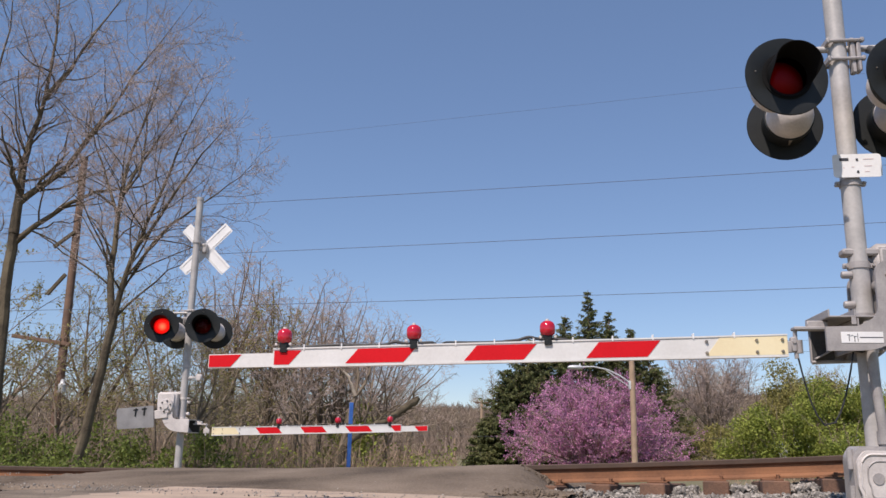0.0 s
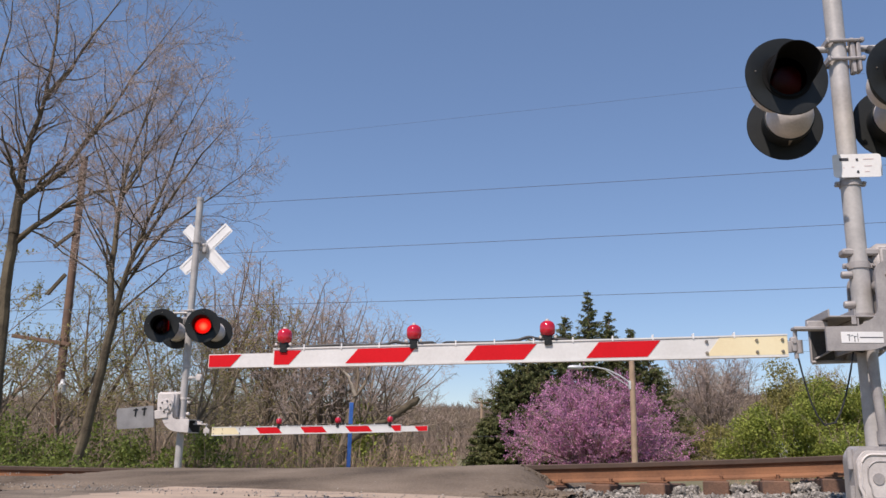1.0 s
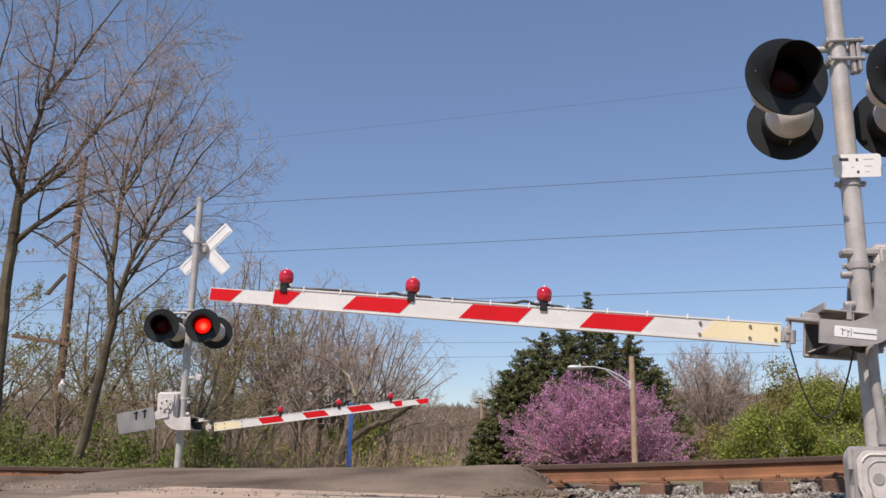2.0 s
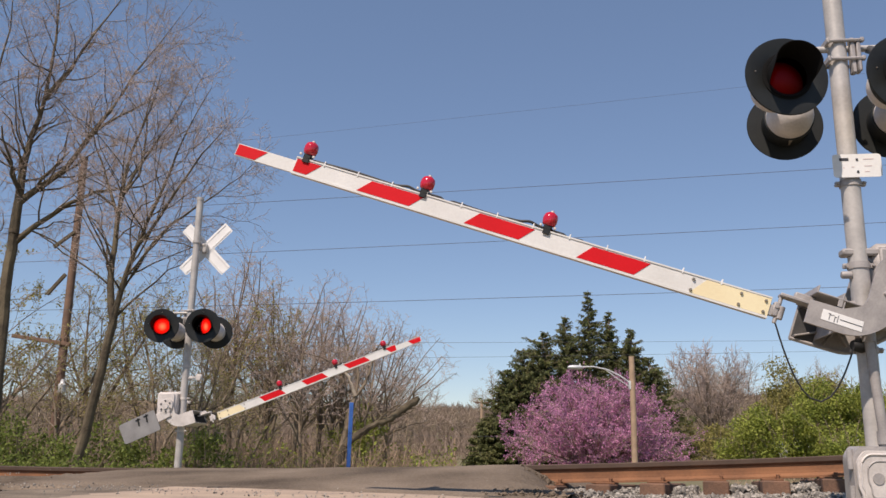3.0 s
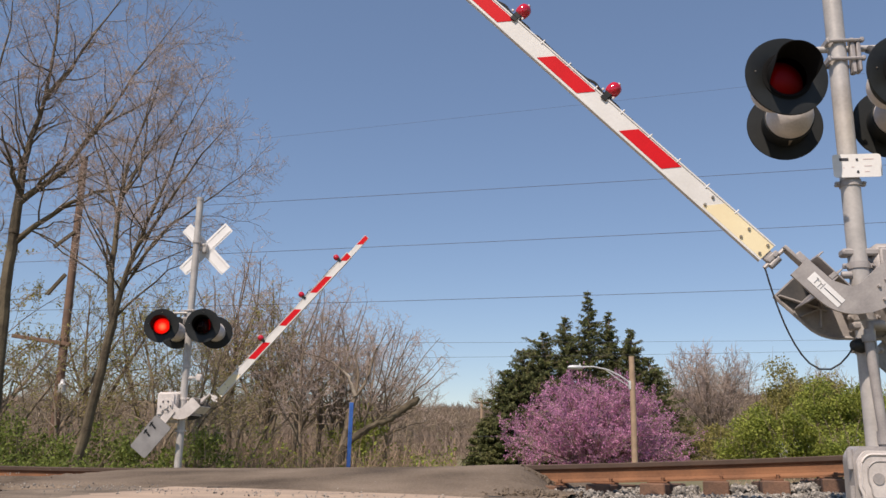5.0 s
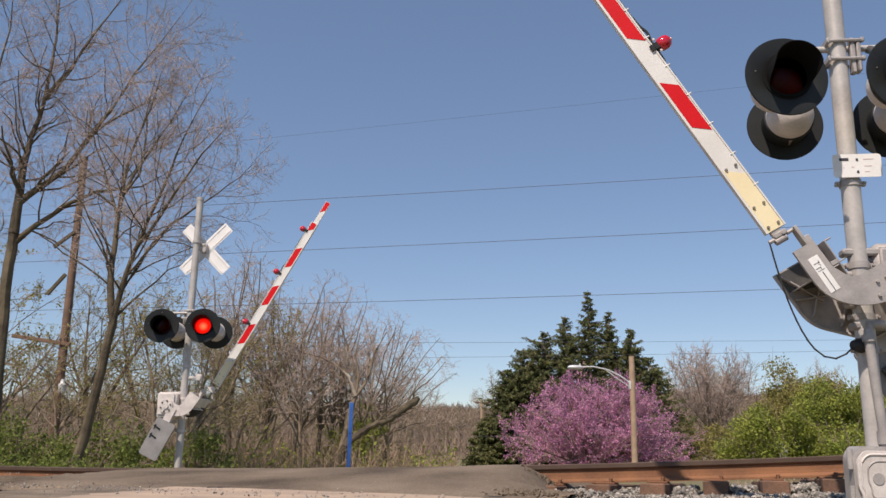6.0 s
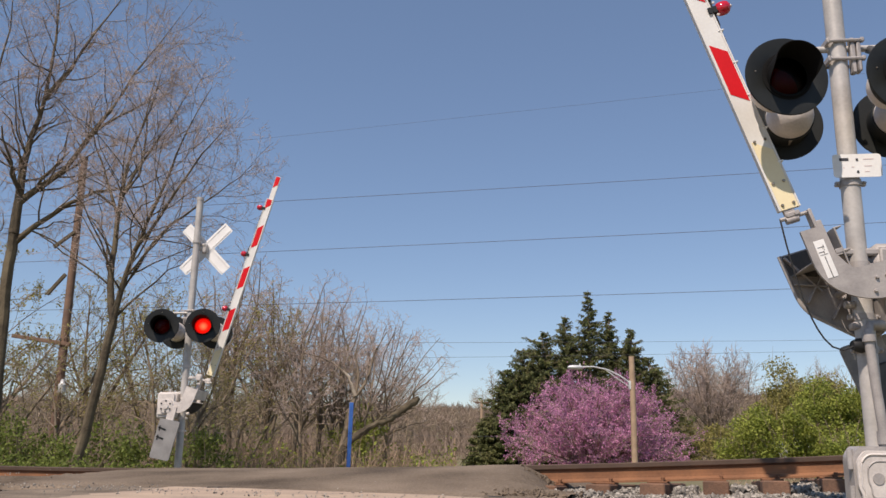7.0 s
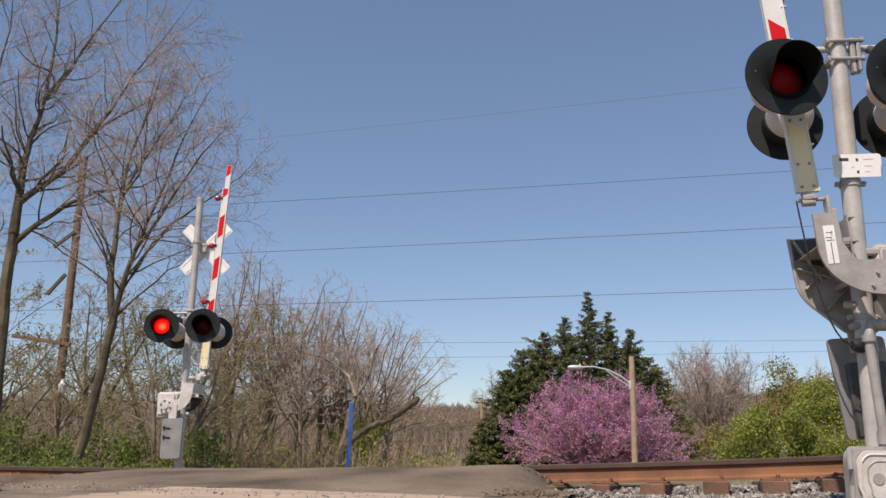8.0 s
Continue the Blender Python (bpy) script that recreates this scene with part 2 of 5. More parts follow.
def rail_top(s):
    """The track climbs slightly towards the signal."""
    k = max(-6.0, min(4.6, s))
    return 0.196 + 0.0349 * k + 0.00295 * k * k + (s - k) * 0.004


def track_place(x, y):
    """Metres along the track and beyond its near rail."""
    p = Vector((x, y - 9.25, 0))
    return p.dot(TRACK_E), p.dot(TRACK_N)


def road_middle(y):
    return -1.25 + 0.1075 * (y - 8.6)


def ground_height(x, y):
    s, d = track_place(x, y)
    bed = rail_top(s) - 0.37
    low = -0.02 - 0.24 * ease(-2.3, -4.6, s) if d < 0 else -0.42
    k = ease(-1.7, -0.45, d) * (1 - ease(2.2, 5.0, d))
    h = lerp(low, bed, k)
    far = ease(75, 190, y) * (8.5 + 3.6 * ease(0.02, 0.3, x / max(y, 1))) + ease(40, 120, -x - 0.2 * y) * 6
    return h + far + (noise.noise((x * 0.15, y * 0.15, 0)) * 0.12 if abs(d - 0.8) > 4 else 0) * ease(3, 8, abs(d - 0.8))


def road_height(x, y):
    s, d = track_place(x, y)
    top = rail_top(s) - 0.03 * max(0, min(1.5, d))
    h = lerp(0.0, top + 0.004, ease(-2.25, -0.12, d) * 0.55 + 0.45 * max(0, min(1, (d + 2.25) / 2.13)))
    if d > 1.6:
        h = lerp(top, -0.38, ease(1.6, 6.0, d))
    return h + 0.008 * noise.noise((x * 0.9, y * 0.9, 3.0))


# ---- ground, road and track ----
def spaced(lo, hi, near, far_step):
    """Steps that grow away from the middle of the place."""
    out, x = [], 0.0
    while x < hi:
        out.append(x)
        x += max(near, abs(x) * far_step)
    x = -near
    while x > lo:
        out.append(x)
        x -= max(near, abs(x) * far_step)
    return sorted(out)


def sheet(xs, ys, height):
    b = Build()
    n = len(xs)
    b.add([(x, y, height(x, y)) for y in ys for x in xs], [(j * n + i, j * n + i + 1, (j + 1) * n + i + 1, (j + 1) * n + i) for j in range(len(ys) - 1) for i in range(n - 1)])
    return b


def build_ground():
    ys = sorted(set([round(y, 3) for y in spaced(-60, 30, 0.3, 0.05)] + [30 * 1.07 ** i for i in range(1, 50)]))
    solid("ground", sheet(spaced(-700, 700, 0.3, 0.05), ys, ground_height), DIRT, Matrix(), "brown earth with thin spring grass under the trees", "ground", kind="structure")


def build_road():
    def strip(y0, y1, left, right, lift, height):
        """A strip of road between two edges given as functions of y."""
        b, rows = Build(), []
        y = y0
        while y <= y1 + 1e-6:
            rows.append([lerp(left(y), right(y), i / 56) for i in range(57)])
            y += 0.1
        verts = [(x, y0 + j * 0.1, height(x, y0 + j * 0.1) + lift) for j, r in enumerate(rows) for x in r]
        b.add(verts, [(j * 57 + i, j * 57 + i + 1, (j + 1) * 57 + i + 1, (j + 1) * 57 + i) for j in range(len(rows) - 1) for i in range(56)])
        return b

    def wobble(y, k):
        return 0.10 * noise.noise((y * 1.3, k, 0)) + 0.06 * noise.noise((y * 5, k, 1))

    old = strip(-4, 8.9, lambda y: road_middle(y) - 1.0 + 2 * wobble(y, 2), lambda y: road_middle(y) + 1.8 + 2 * wobble(y, 5), 0.014, lambda x, y: 0.01 * noise.noise((x, y, 5)))
    solid("road", old, OLD_ROAD, Matrix(), "bleached tan pavement of a narrow cracked road", "road", kind="structure")

    side = strip(-4, 8.9, lambda y: road_middle(y) - 5.5, lambda y: road_middle(y) + 3.4, 0.004, lambda x, y: ground_height(x, y) + 0.018 + 0.012 * noise.noise((x * 2, y * 2, 7)))
    solid("shoulder", side, SHOULDER, Matrix(), "grey gravel shoulder beside the pavement", "gravel", kind="structure")

    # tar-filled cracks across the old pavement
    for (xa, ya), (xb, yb), r in (((-1.75, 8.32), (0.55, 6.8), 0.011), ((-1.2, 7.95), (-0.75, 8.2), 0.008), ((-2.0, 7.6), (-1.35, 7.9), 0.007)):
        run = [(lerp(xa, xb, i / 30) + 0.02 * noise.noise((i * 0.7, xa, 0)), lerp(ya, yb, i / 30) + 0.035 * noise.noise((i * 0.5, ya, 2))) for i in range(31)]
        solid("pavement_crack", Build().tube([(x, y, 0.016 + 0.01 * noise.noise((x, y, 5))) for x, y in run], r, 5), RUBBER, Matrix(), "dark tar-filled crack across the tan pavement", "crack", kind="structure")

    # the newer asphalt ramp over the rails
    b, cols = Build(), 60
    verts = []
    steps = [i * 0.06 for i in range(-3, 160)]
    for j, q in enumerate(steps):
        for i in range(cols + 1):
            ragged = 0.14 * noise.noise((q * 2.3, 4, 0)) + 0.06 * noise.noise((q * 9, 4, 1))
            s = lerp(-4.55 + 0.15 * ease(1.9, 0.2, q), 1.58 + 0.15 * ease(1.9, 0.3, q) + ragged, i / cols)
            toe = 0.16 * noise.noise((s * 0.9, 7, 0)) + 0.07 * noise.noise((s * 4, 8, 0))
            d = -2.15 + q + toe * (1 - ease(0, 1.2, q))
            p = Vector((0, 9.25, 0)) + TRACK_E * s + TRACK_N * d + Vector((0.10, 0, 0)) * max(0, d)
            z = road_height(p.x, p.y)
            # the fill falls away in a crumbling slope at both ends
            fall = (1 - ease(0, 10, i)) * 0.34 if i < 10 else (1 - ease(0, 7, cols - i)) * 0.34 if cols - i < 7 else 0.0
            z -= fall * ease(0.2, 1.6, q)
            if fall > 0.02:
                z += 0.03 * noise.noise((p.x * 6, p.y * 6, 5)) + 0.02 * noise.noise((p.x * 17, p.y * 17, 6))
            z += 0.020 * ease(0.0, 0.12, q) * (1 - ease(1.0, 2.0, q)) + (-0.05 if j == 0 else 0) + 0.006 * noise.noise((p.x * 3, p.y * 3, 0))
            verts.append((p.x, p.y, z))
    n = cols + 1
    b.add(verts, [(j * n + i, j * n + i + 1, (j + 1) * n + i + 1, (j + 1) * n + i) for j in range(len(steps) - 1) for i in range(cols)])
    solid("pavement", b, ASPHALT, Matrix(), "dark patched asphalt ramp rising over the railway track", "pavement", kind="structure")

    # broken lumps where the fill crumbles at its ends
    rng = random.Random(6)
    c = Build()
    for _ in range(1500):
        d = rng.uniform(-2.1, 0.25)
        if rng.random() < 0.68:
            s = 1.52 + 0.14 * noise.noise(((d + 2.15) * 2.3, 4, 0)) + rng.gauss(-0.12, 0.16)
        else:
            s = -4.25 + rng.gauss(0, 0.2)
        p = Vector((0, 9.25, 0)) + TRACK_E * s + TRACK_N * d
        top = road_height(p.x, p.y) + 0.02
        fall = (1 - ease(0, 0.79, 1.58 - s)) * 0.34 if s > 0 else (1 - ease(-4.55, -3.5, s)) * 0.34
        stone(c, (p.x, p.y, max(top - fall * ease(0.2, 1.6, d + 2.15), ground_height(p.x, p.y) + 0.02)), rng.uniform(0.008, 0.022) * (2.0 if rng.random() < 0.06 else 1), rng)
    solid("asphalt_crumbs", c, ASPHALT, Matrix(), "dark broken lumps at the crumbling asphalt edge", "rubble", kind="stuff", smooth=False)

    # loose grit along the edges of the asphalt
    rng = random.Random(5)
    g = Build()
    for _ in range(1500):
        s, d = rng.uniform(-6.5, 1.2), rng.gauss(-2.7, 0.35)
        if rng.random() < 0.5:
            s, d = rng.choice((-4.75, 1.5)) + rng.gauss(0, 0.22), rng.uniform(-2.4, -0.6)
        p = Vector((0, 9.25, 0)) + TRACK_E * s + TRACK_N * d
        stone(g, (p.x, p.y, (max(road_height(p.x, p.y), ground_height(p.x, p.y)) if -4.4 < s < 1.0 else ground_height(p.x, p.y)) + 0.018), rng.uniform(0.004, 0.012), rng)
    solid("grit", g, STONE, Matrix(), "loose grey grit along the asphalt edges", "grit", kind="stuff", smooth=False)


STONE_V = [(0.9, 0.1, 0.1), (-0.8, 0.2, -0.1), (0.1, 0.9, 0.05), (0.0, -0.85, 0.1), (0.15, 0.1, 0.75), (-0.1, 0.0, -0.8), (0.55, -0.55, 0.45), (-0.5, 0.5, 0.45)]
STONE_F = [(0, 2, 4), (2, 7, 4), (7, 1, 4), (1, 3, 4), (3, 6, 4), (6, 0, 4), (2, 1, 7), (3, 0, 6), (2, 0, 5), (1, 2, 5), (3, 1, 5), (0, 3, 5)]


def stone(b, c, r, rng):
    m = Euler((rng.uniform(0, 6), rng.uniform(0, 6), rng.uniform(0, 6))).to_matrix()
    sx, sy, sz = (r * rng.uniform(0.7, 1.3) for _ in range(3))
    c = Vector(c)
    b.add([tuple(c + m @ Vector((x * sx * rng.uniform(0.8, 1.2), y * sy, z * sz))) for x, y, z in STONE_V], STONE_F)


def build_ballast():
    rng = random.Random(3)
    b = Build()
    for _ in range(23000):
        s = rng.uniform(0.95, 5.6) if rng.random() < 0.72 else rng.uniform(-9, -3.9)
        d = rng.uniform(-1.9, 0.3) if rng.random() < 0.6 else rng.uniform(-0.75, 0.1)
        p = Vector((0, 9.25, 0)) + TRACK_E * s + TRACK_N * d
        r = rng.uniform(0.012, 0.027) * (1.25 if rng.random() < 0.15 else 1)
        base = ground_height(p.x, p.y)
        z = base + 0.035 * ease(-1.9, -1.3, d) + rng.uniform(-0.02, 0.025) + 0.04 * noise.noise((p.x * 2.1, p.y * 2.1, 2))
        tie = abs((s + 13.9 + 0.2525) % 0.505 - 0.2525) < 0.145
        if not tie and d > -0.62:
            z = max(z, rail_top(s) - 0.275 + rng.uniform(-0.03, 0.03) + 0.03 * noise.noise((p.x * 3, p.y * 3, 8)))
        stone(b, (p.x, p.y, z), r, rng)
    solid("ballast", b, STONE, Matrix(), "heap of crushed grey and tan ballast stones", "ballast", kind="stuff", smooth=False)


RAIL_FOOT = [(-0.07, 0.0), (0.07, 0.0), (0.07, 0.012), (0.012, 0.035), (-0.012, 0.035), (-0.07, 0.012)]
RAIL_WEB = [(-0.012, 0.034), (0.012, 0.034), (0.009, 0.06), (0.009, 0.118), (-0.009, 0.118), (-0.009, 0.06)]
RAIL_HEAD_OUTLINE = [(-0.010, 0.115), (0.010, 0.115), (0.037, 0.136), (0.038, 0.172), (0.028, 0.18), (-0.028, 0.18), (-0.038, 0.172), (-0.037, 0.136)]


def rail_sweep(d, outline):
    """Part of the rail's section swept along the track."""
    b = Build()
    ss = [-60, -30, -14] + [-12 + 0.5 * i for i in range(38)] + [10, 25, 60]
    n = len(outline)
    for s in ss:
        p = rail_point(s, d)
        b.v.extend([tuple(p + TRACK_N * x + Vector((0, 0, z - 0.18))) for x, z in outline])
    for i in range(len(ss) - 1):
        for j in range(n):
            b.f.append((i * n + j, i * n + (j + 1) % n, (i + 1) * n + (j + 1) % n, (i + 1) * n + j))
    b.k = [0] * len(b.f)
    return b


def build_track():
    for d in (0.0, 1.51):
        t = thing("rail", Matrix(), "rusty orange steel rail with a dark worn head", "rail", "rails of the track")
        part("rail_foot", rail_sweep(d, RAIL_FOOT), RAIL_RUST, t, smooth=False)
        part("rail_web", rail_sweep(d, RAIL_WEB), RAIL_RUST, t, smooth=False)
        part("rail_head", rail_sweep(d, RAIL_HEAD_OUTLINE), RAIL_HEAD, t, "dark worn rail head", smooth=False)
    tie = Build().box((0, 0, 0), (0.225, 2.74, 0.17), bevel=0.012).mesh("railway_tie", TIE_WOOD)
    plate_mesh = Build().box((0, 0, 0), (0.19, 0.33, 0.018), bevel=0.004)
    for y in (-0.11, 0.11):
        plate_mesh.tube([(0.05, y, 0.0), (0.05, y, 0.04)], 0.014, 6)
        plate_mesh.box((0.05, y * 0.9, 0.042), (0.035, 0.045, 0.014), bevel=0.003)
    plate_mesh = plate_mesh.mesh("tie_plate", RAIL_RUST)
    rng = random.Random(9)
    turn = math.degrees(math.atan2(TRACK_E.y, TRACK_E.x))
    for i in range(44):
        s = -13.9 + 0.505 * i
        p = rail_point(s, 0.755)
        t = thing("railway_tie", pose(p.x, p.y, p.z - 0.286 - rng.uniform(0, 0.008), rng.uniform(-0.5, 0.5) - 1.7, 0, turn + rng.uniform(-1.5, 1.5)), "weathered brown wooden tie under the rails", "railway tie", "ties of the track")
        part("tie_body", tie, None, t)
        part("tie_plate", plate_mesh, None, t, "rusty steel tie plate", pose(0, -0.755, 0.095))


# ---- crossing signals ----
def bolt_heads(b, places, r=0.009, h=0.012, axis=1):
    """Round bolt heads standing out along y."""
    for x, y, z in places:
        b.turn([(0, h), (r * 0.7, h), (r, h * 0.5), (r, 0)], Matrix.Translation((x, y, z)) @ pose(0, 0, 0, 90 * axis), 8)


def lamp(parent, m, disc_r, glow, tube_r, ring_material, neck_up):
    """One flashing lamp: it faces local -y. Returns the turning glow disc added inside it."""
    root = new("signal_lamp")
    root.empty_display_size = 0.05
    root.parent, root.matrix_basis = parent, m
    tagged(root, "black flashing-light unit with a hood and a red lens")
    face = pose(0, 0, 0, 90)                       # local z of a turned profile becomes -y
    part("background_disc", Build().turn([(0.155, -0.006), (disc_r - 0.004, -0.006), (disc_r, 0.0), (disc_r - 0.004, 0.008), (0.165, 0.008), (0.155, 0.004), (0.155, -0.006)], face, 48), BLACK, root)
    part("housing", Build().turn([(0.0, -0.33), (0.06, -0.33), (0.085, -0.318), (0.145, -0.275), (0.162, -0.23), (0.167, -0.165)], face, 32), PALE, root, "silver-grey lamp housing")
    part("housing_ring", Build().turn([(0.165, -0.167), (0.177, -0.165), (0.178, -0.14), (0.173, -0.136), (0.173, -0.008)], face, 32), ring_material, root)
    part("latch", Build().tube([(0.0, 0.15, -0.178), (0.0, 0.09, -0.184)], 0.008, 8).box((0, 0.14, -0.18), (0.022, 0.03, 0.012), bevel=0.003), BRASS, root)
    # added black tube keeps the turned-away glow off the housing's inside
    part("glow_blocker", Build().turn([(0.0, -0.305), (0.13, -0.268), (0.155, -0.222), (0.160, -0.06), (0.160, -0.012)], face, 32), BLACK_MATT, root)
    part("lens_ring", Build().turn([(0.166, -0.004), (0.166, 0.014), (tube_r + 0.004, 0.018), (tube_r - 0.006, 0.014), (tube_r - 0.006, -0.004)], face, 40), BLACK_MATT, root)
    # hood: a tunnel above the lens, cut away below
    b, n = Build(), 48
    verts = []
    for thick in (0.0, -0.004):
        for ring in range(5):
            for j in range(n + 1):
                a = radians(lerp(-90, 270, j / n))
                reach = 0.022 + 0.193 * ease(-0.62, 0.12, math.sin(a))
                r = tube_r + thick + 0.016 * ring / 4
                verts.append((r * math.cos(a), -0.004 - reach * ring / 4, r * math.sin(a)))
    w = n + 1
    faces = []
    for side in (0, 1):
        for i in range(4):
            for j in range(n):
                q = side * 5 * w + i * w + j
                faces.append((q, q + 1, q + w + 1, q + w))
    for j in range(n):
        faces.append((4 * w + j, 4 * w + j + 1, 9 * w + j + 1, 9 * w + j))
    part("hood", b.add(verts, faces), BLACK_MATT, root, "matt black hood")
    k = tube_r / 0.16
    part("lens", Build().turn([(0.158 * k, 0.0), (0.15 * k, 0.012), (0.12 * k, 0.026), (0.07 * k, 0.036), (0.0, 0.04)], face, 32), LENS, root, "clear red moulded lens")
    # made-up disc, glowing in front and dark behind, turned to imitate switching
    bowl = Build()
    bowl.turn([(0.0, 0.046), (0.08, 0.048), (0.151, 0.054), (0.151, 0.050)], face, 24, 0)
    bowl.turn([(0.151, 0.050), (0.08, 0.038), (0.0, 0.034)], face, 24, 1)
    reflector = part("reflector", bowl, (glow, GLOW_OFF), root, "added two-sided glow disc that turns to imitate flashing", pose(0, 0.152, 0))
    for place in ((0.0, -0.008, disc_r * 0.8), (-disc_r * 0.75, -0.008, 0.03)):
        screw = Build()
        bolt_heads(screw, [place], 0.006, 0.006)
        part("screw", screw, BRASS, root)
    part("mounting_neck", Build().tube([(0, 0.20, 0.15), (0, 0.27, 0.6 * neck_up), (0, 0.40, 0.9 * neck_up), (0, 0.46, neck_up)], [0.04, 0.034, 0.03, 0.03], 10), DARK_STEEL_AND_SHADE, root)
    return reflector


def striped_arm(root, w, lamp_us, droop, rise, shift):
    """The tapered gate arm with its stripes, lamps, cable and bolts. u runs along the arm from the pivot."""
    def top(u):
        return rise - droop * (u - 1.48)

    def low(u):
        return top(u) - lerp(0.137, 0.122, (u - 0.66) / 3.43)

    t = 0.019
    arm = new("gate_arm")
    arm.empty_display_size = 0.1
    arm.parent, arm.matrix_basis = root, pose(shift, 0, 0)
    tagged(arm, "red and white striped gate arm with a yellowed base")
    # main tapered board: a shallow channel with rims
    b = Build()
    b.plate([(0.665, low(0.665)), (4.10, low(4.10)), (4.10, top(4.10)), (0.665, top(0.665))], w - t, w + t)
    part("board", b, ARM_WHITE, arm, smooth=False)
    rim = Build()
    rim.plate([(0.665, top(0.665) - 0.004), (4.10, top(4.10) - 0.004), (4.10, top(4.10) + 0.006), (0.665, top(0.665) + 0.006)], w - t - 0.006, w + t + 0.006)
    rim.plate([(0.665, low(0.665) - 0.006), (4.10, low(4.10) - 0.006), (4.10, low(4.10) + 0.008), (0.665, low(0.665) + 0.008)], w - t - 0.006, w + t + 0.006)
    part("edge_rim", rim, ARM_WHITE, arm, smooth=False)
    tip_top, tip_low = (lambda u: low(u) + 0.096), (lambda u: low(u) + 0.002)
    part("tip_board", Build().plate([(3.98, tip_low(3.98)), (4.56, tip_low(4.56)), (4.56, tip_top(4.56)), (3.98, tip_top(3.98))], w - 0.012, w + 0.012), ARM_WHITE, arm, smooth=False)
    # stripes lean: their lower ends lie nearer the tip
    for side in (-1, 1):
        y0, y1 = (w + t, w + t + 0.003) if side > 0 else (w - t - 0.003, w - t)

        def stripe(u0, u1, lean, tp, lw, ya, yb, m, label):
            s = Build()
            s.plate([(u0 + lean, lw(u0 + lean) + 0.014), (u1 + lean, lw(u1 + lean) + 0.014), (u1, tp(u1) - 0.014), (u0, tp(u0) - 0.014)], ya, yb)
            part("stripe", s, m, arm, label, smooth=False)

        for k in range(3):
            u = 1.478 + 0.813 * k
            stripe(u, u + 0.40, 0.085, top, low, y0, y1, ARM_RED, "red reflective stripe")
        s = Build()
        s.plate([(3.985, low(3.985) + 0.014), (4.09, low(4.09) + 0.014), (4.09, top(4.09) - 0.012), (3.90, top(3.90) - 0.014)], y0, y1)
        part("stripe", s, ARM_RED, arm, "red reflective stripe", smooth=False)
        s = Build()
        ya, yb = (w + 0.012, w + 0.015) if side > 0 else (w - 0.015, w - 0.012)
        s.plate([(4.40, tip_low(4.40) + 0.006), (4.555, tip_low(4.555) + 0.006), (4.555, tip_top(4.555) - 0.006), (4.325, tip_top(4.325) - 0.006)], ya, yb)
        part("stripe", s, ARM_RED, arm, "red reflective stripe", smooth=False)
        s = Build()
        s.plate([(0.667, low(0.667) + 0.01), (1.185, low(1.185) + 0.01), (1.095, top(1.095) - 0.008), (0.667, top(0.667) - 0.008)], y0, y1)
        part("base_sleeve", s, ARM_CREAM, arm, "yellowed cream base of the arm", smooth=False)
        heads = Build()
        bolt_heads(heads, [(u, y1 if side > 0 else y0, v(u) + k) for u in (1.181, 0.862, 0.70) for v, k in ((top, -0.03), (low, 0.03))], 0.011, 0.012, -1 if side > 0 else 1)
        part("bolts", heads, BRASS, arm, "worn steel bolt heads")
    # lamps on top
    for i, u in enumerate(lamp_us):
        lm = new("gate_lamp")
        lm.empty_display_size = 0.03
        lm.parent = arm
        lm.matrix_basis = pose(u, w, top(u), 0, math.degrees(math.atan(droop)), 0)
        tagged(lm, "red dome lamp in a black bracket")
        part("bracket", Build().box((0, 0, 0.026), (0.06, 0.06, 0.045), bevel=0.008).box((0, 0.03, -0.008), (0.05, 0.010, 0.035), bevel=0.003).box((0, -0.03, -0.008), (0.05, 0.010, 0.035), bevel=0.003), BLACK, lm)
        part("dome", Build().turn([(0.0, 0.061), (0.025, 0.058), (0.044, 0.044), (0.052, 0.022), (0.052, -0.006), (0.046, -0.03), (0.02, -0.05), (0, -0.052)], pose(0, 0, 0.082), 20), DOME, lm, "glossy red lens dome")
        part("cap", Build().turn([(0, 0.018), (0.012, 0.014), (0.014, 0.0)], pose(0, 0, 0.139), 10), PALE, lm)
        for x in (-0.05, 0.05):
            part("wing_nut", Build().turn([(0, 0.012), (0.009, 0.01), (0.01, 0)], pose(x, 0.03, 0.03, -90), 8), PALE, lm)
    # cable along the top edge, held by clips
    us = [lamp_us[0] - 0.03 - i * 0.02 for i in range(int((lamp_us[0] - lamp_us[-1] + 0.25) / 0.02))]
    cable = []
    for u in us:
        h = 0.014 + 0.004 * math.sin(u * 9)
        for lu in lamp_us[1:]:
            h += 0.018 * math.exp(-((u - lu - 0.13) / 0.05) ** 2) - 0.045 * math.exp(-((u - lu + 0.17) / 0.022) ** 2)
        cable.append((u, w + 0.004, top(u) + h))
    part("cable", Build().tube(cable, [0.0105 if (int(u * 2.4) % 2 or u > 3.2) else 0.007 for u in us], 7), RUBBER, arm, "black lamp cable")
    clip = Build().box((0, 0, 0), (0.009, 0.052, 0.040), bevel=0.002).mesh("clip", SIGN_WHITE)
    u = 1.0
    while u < 3.95:
        part("clip", clip, None, arm, "", pose(u, w, top(u) + 0.006))
        u += 0.262
    return arm


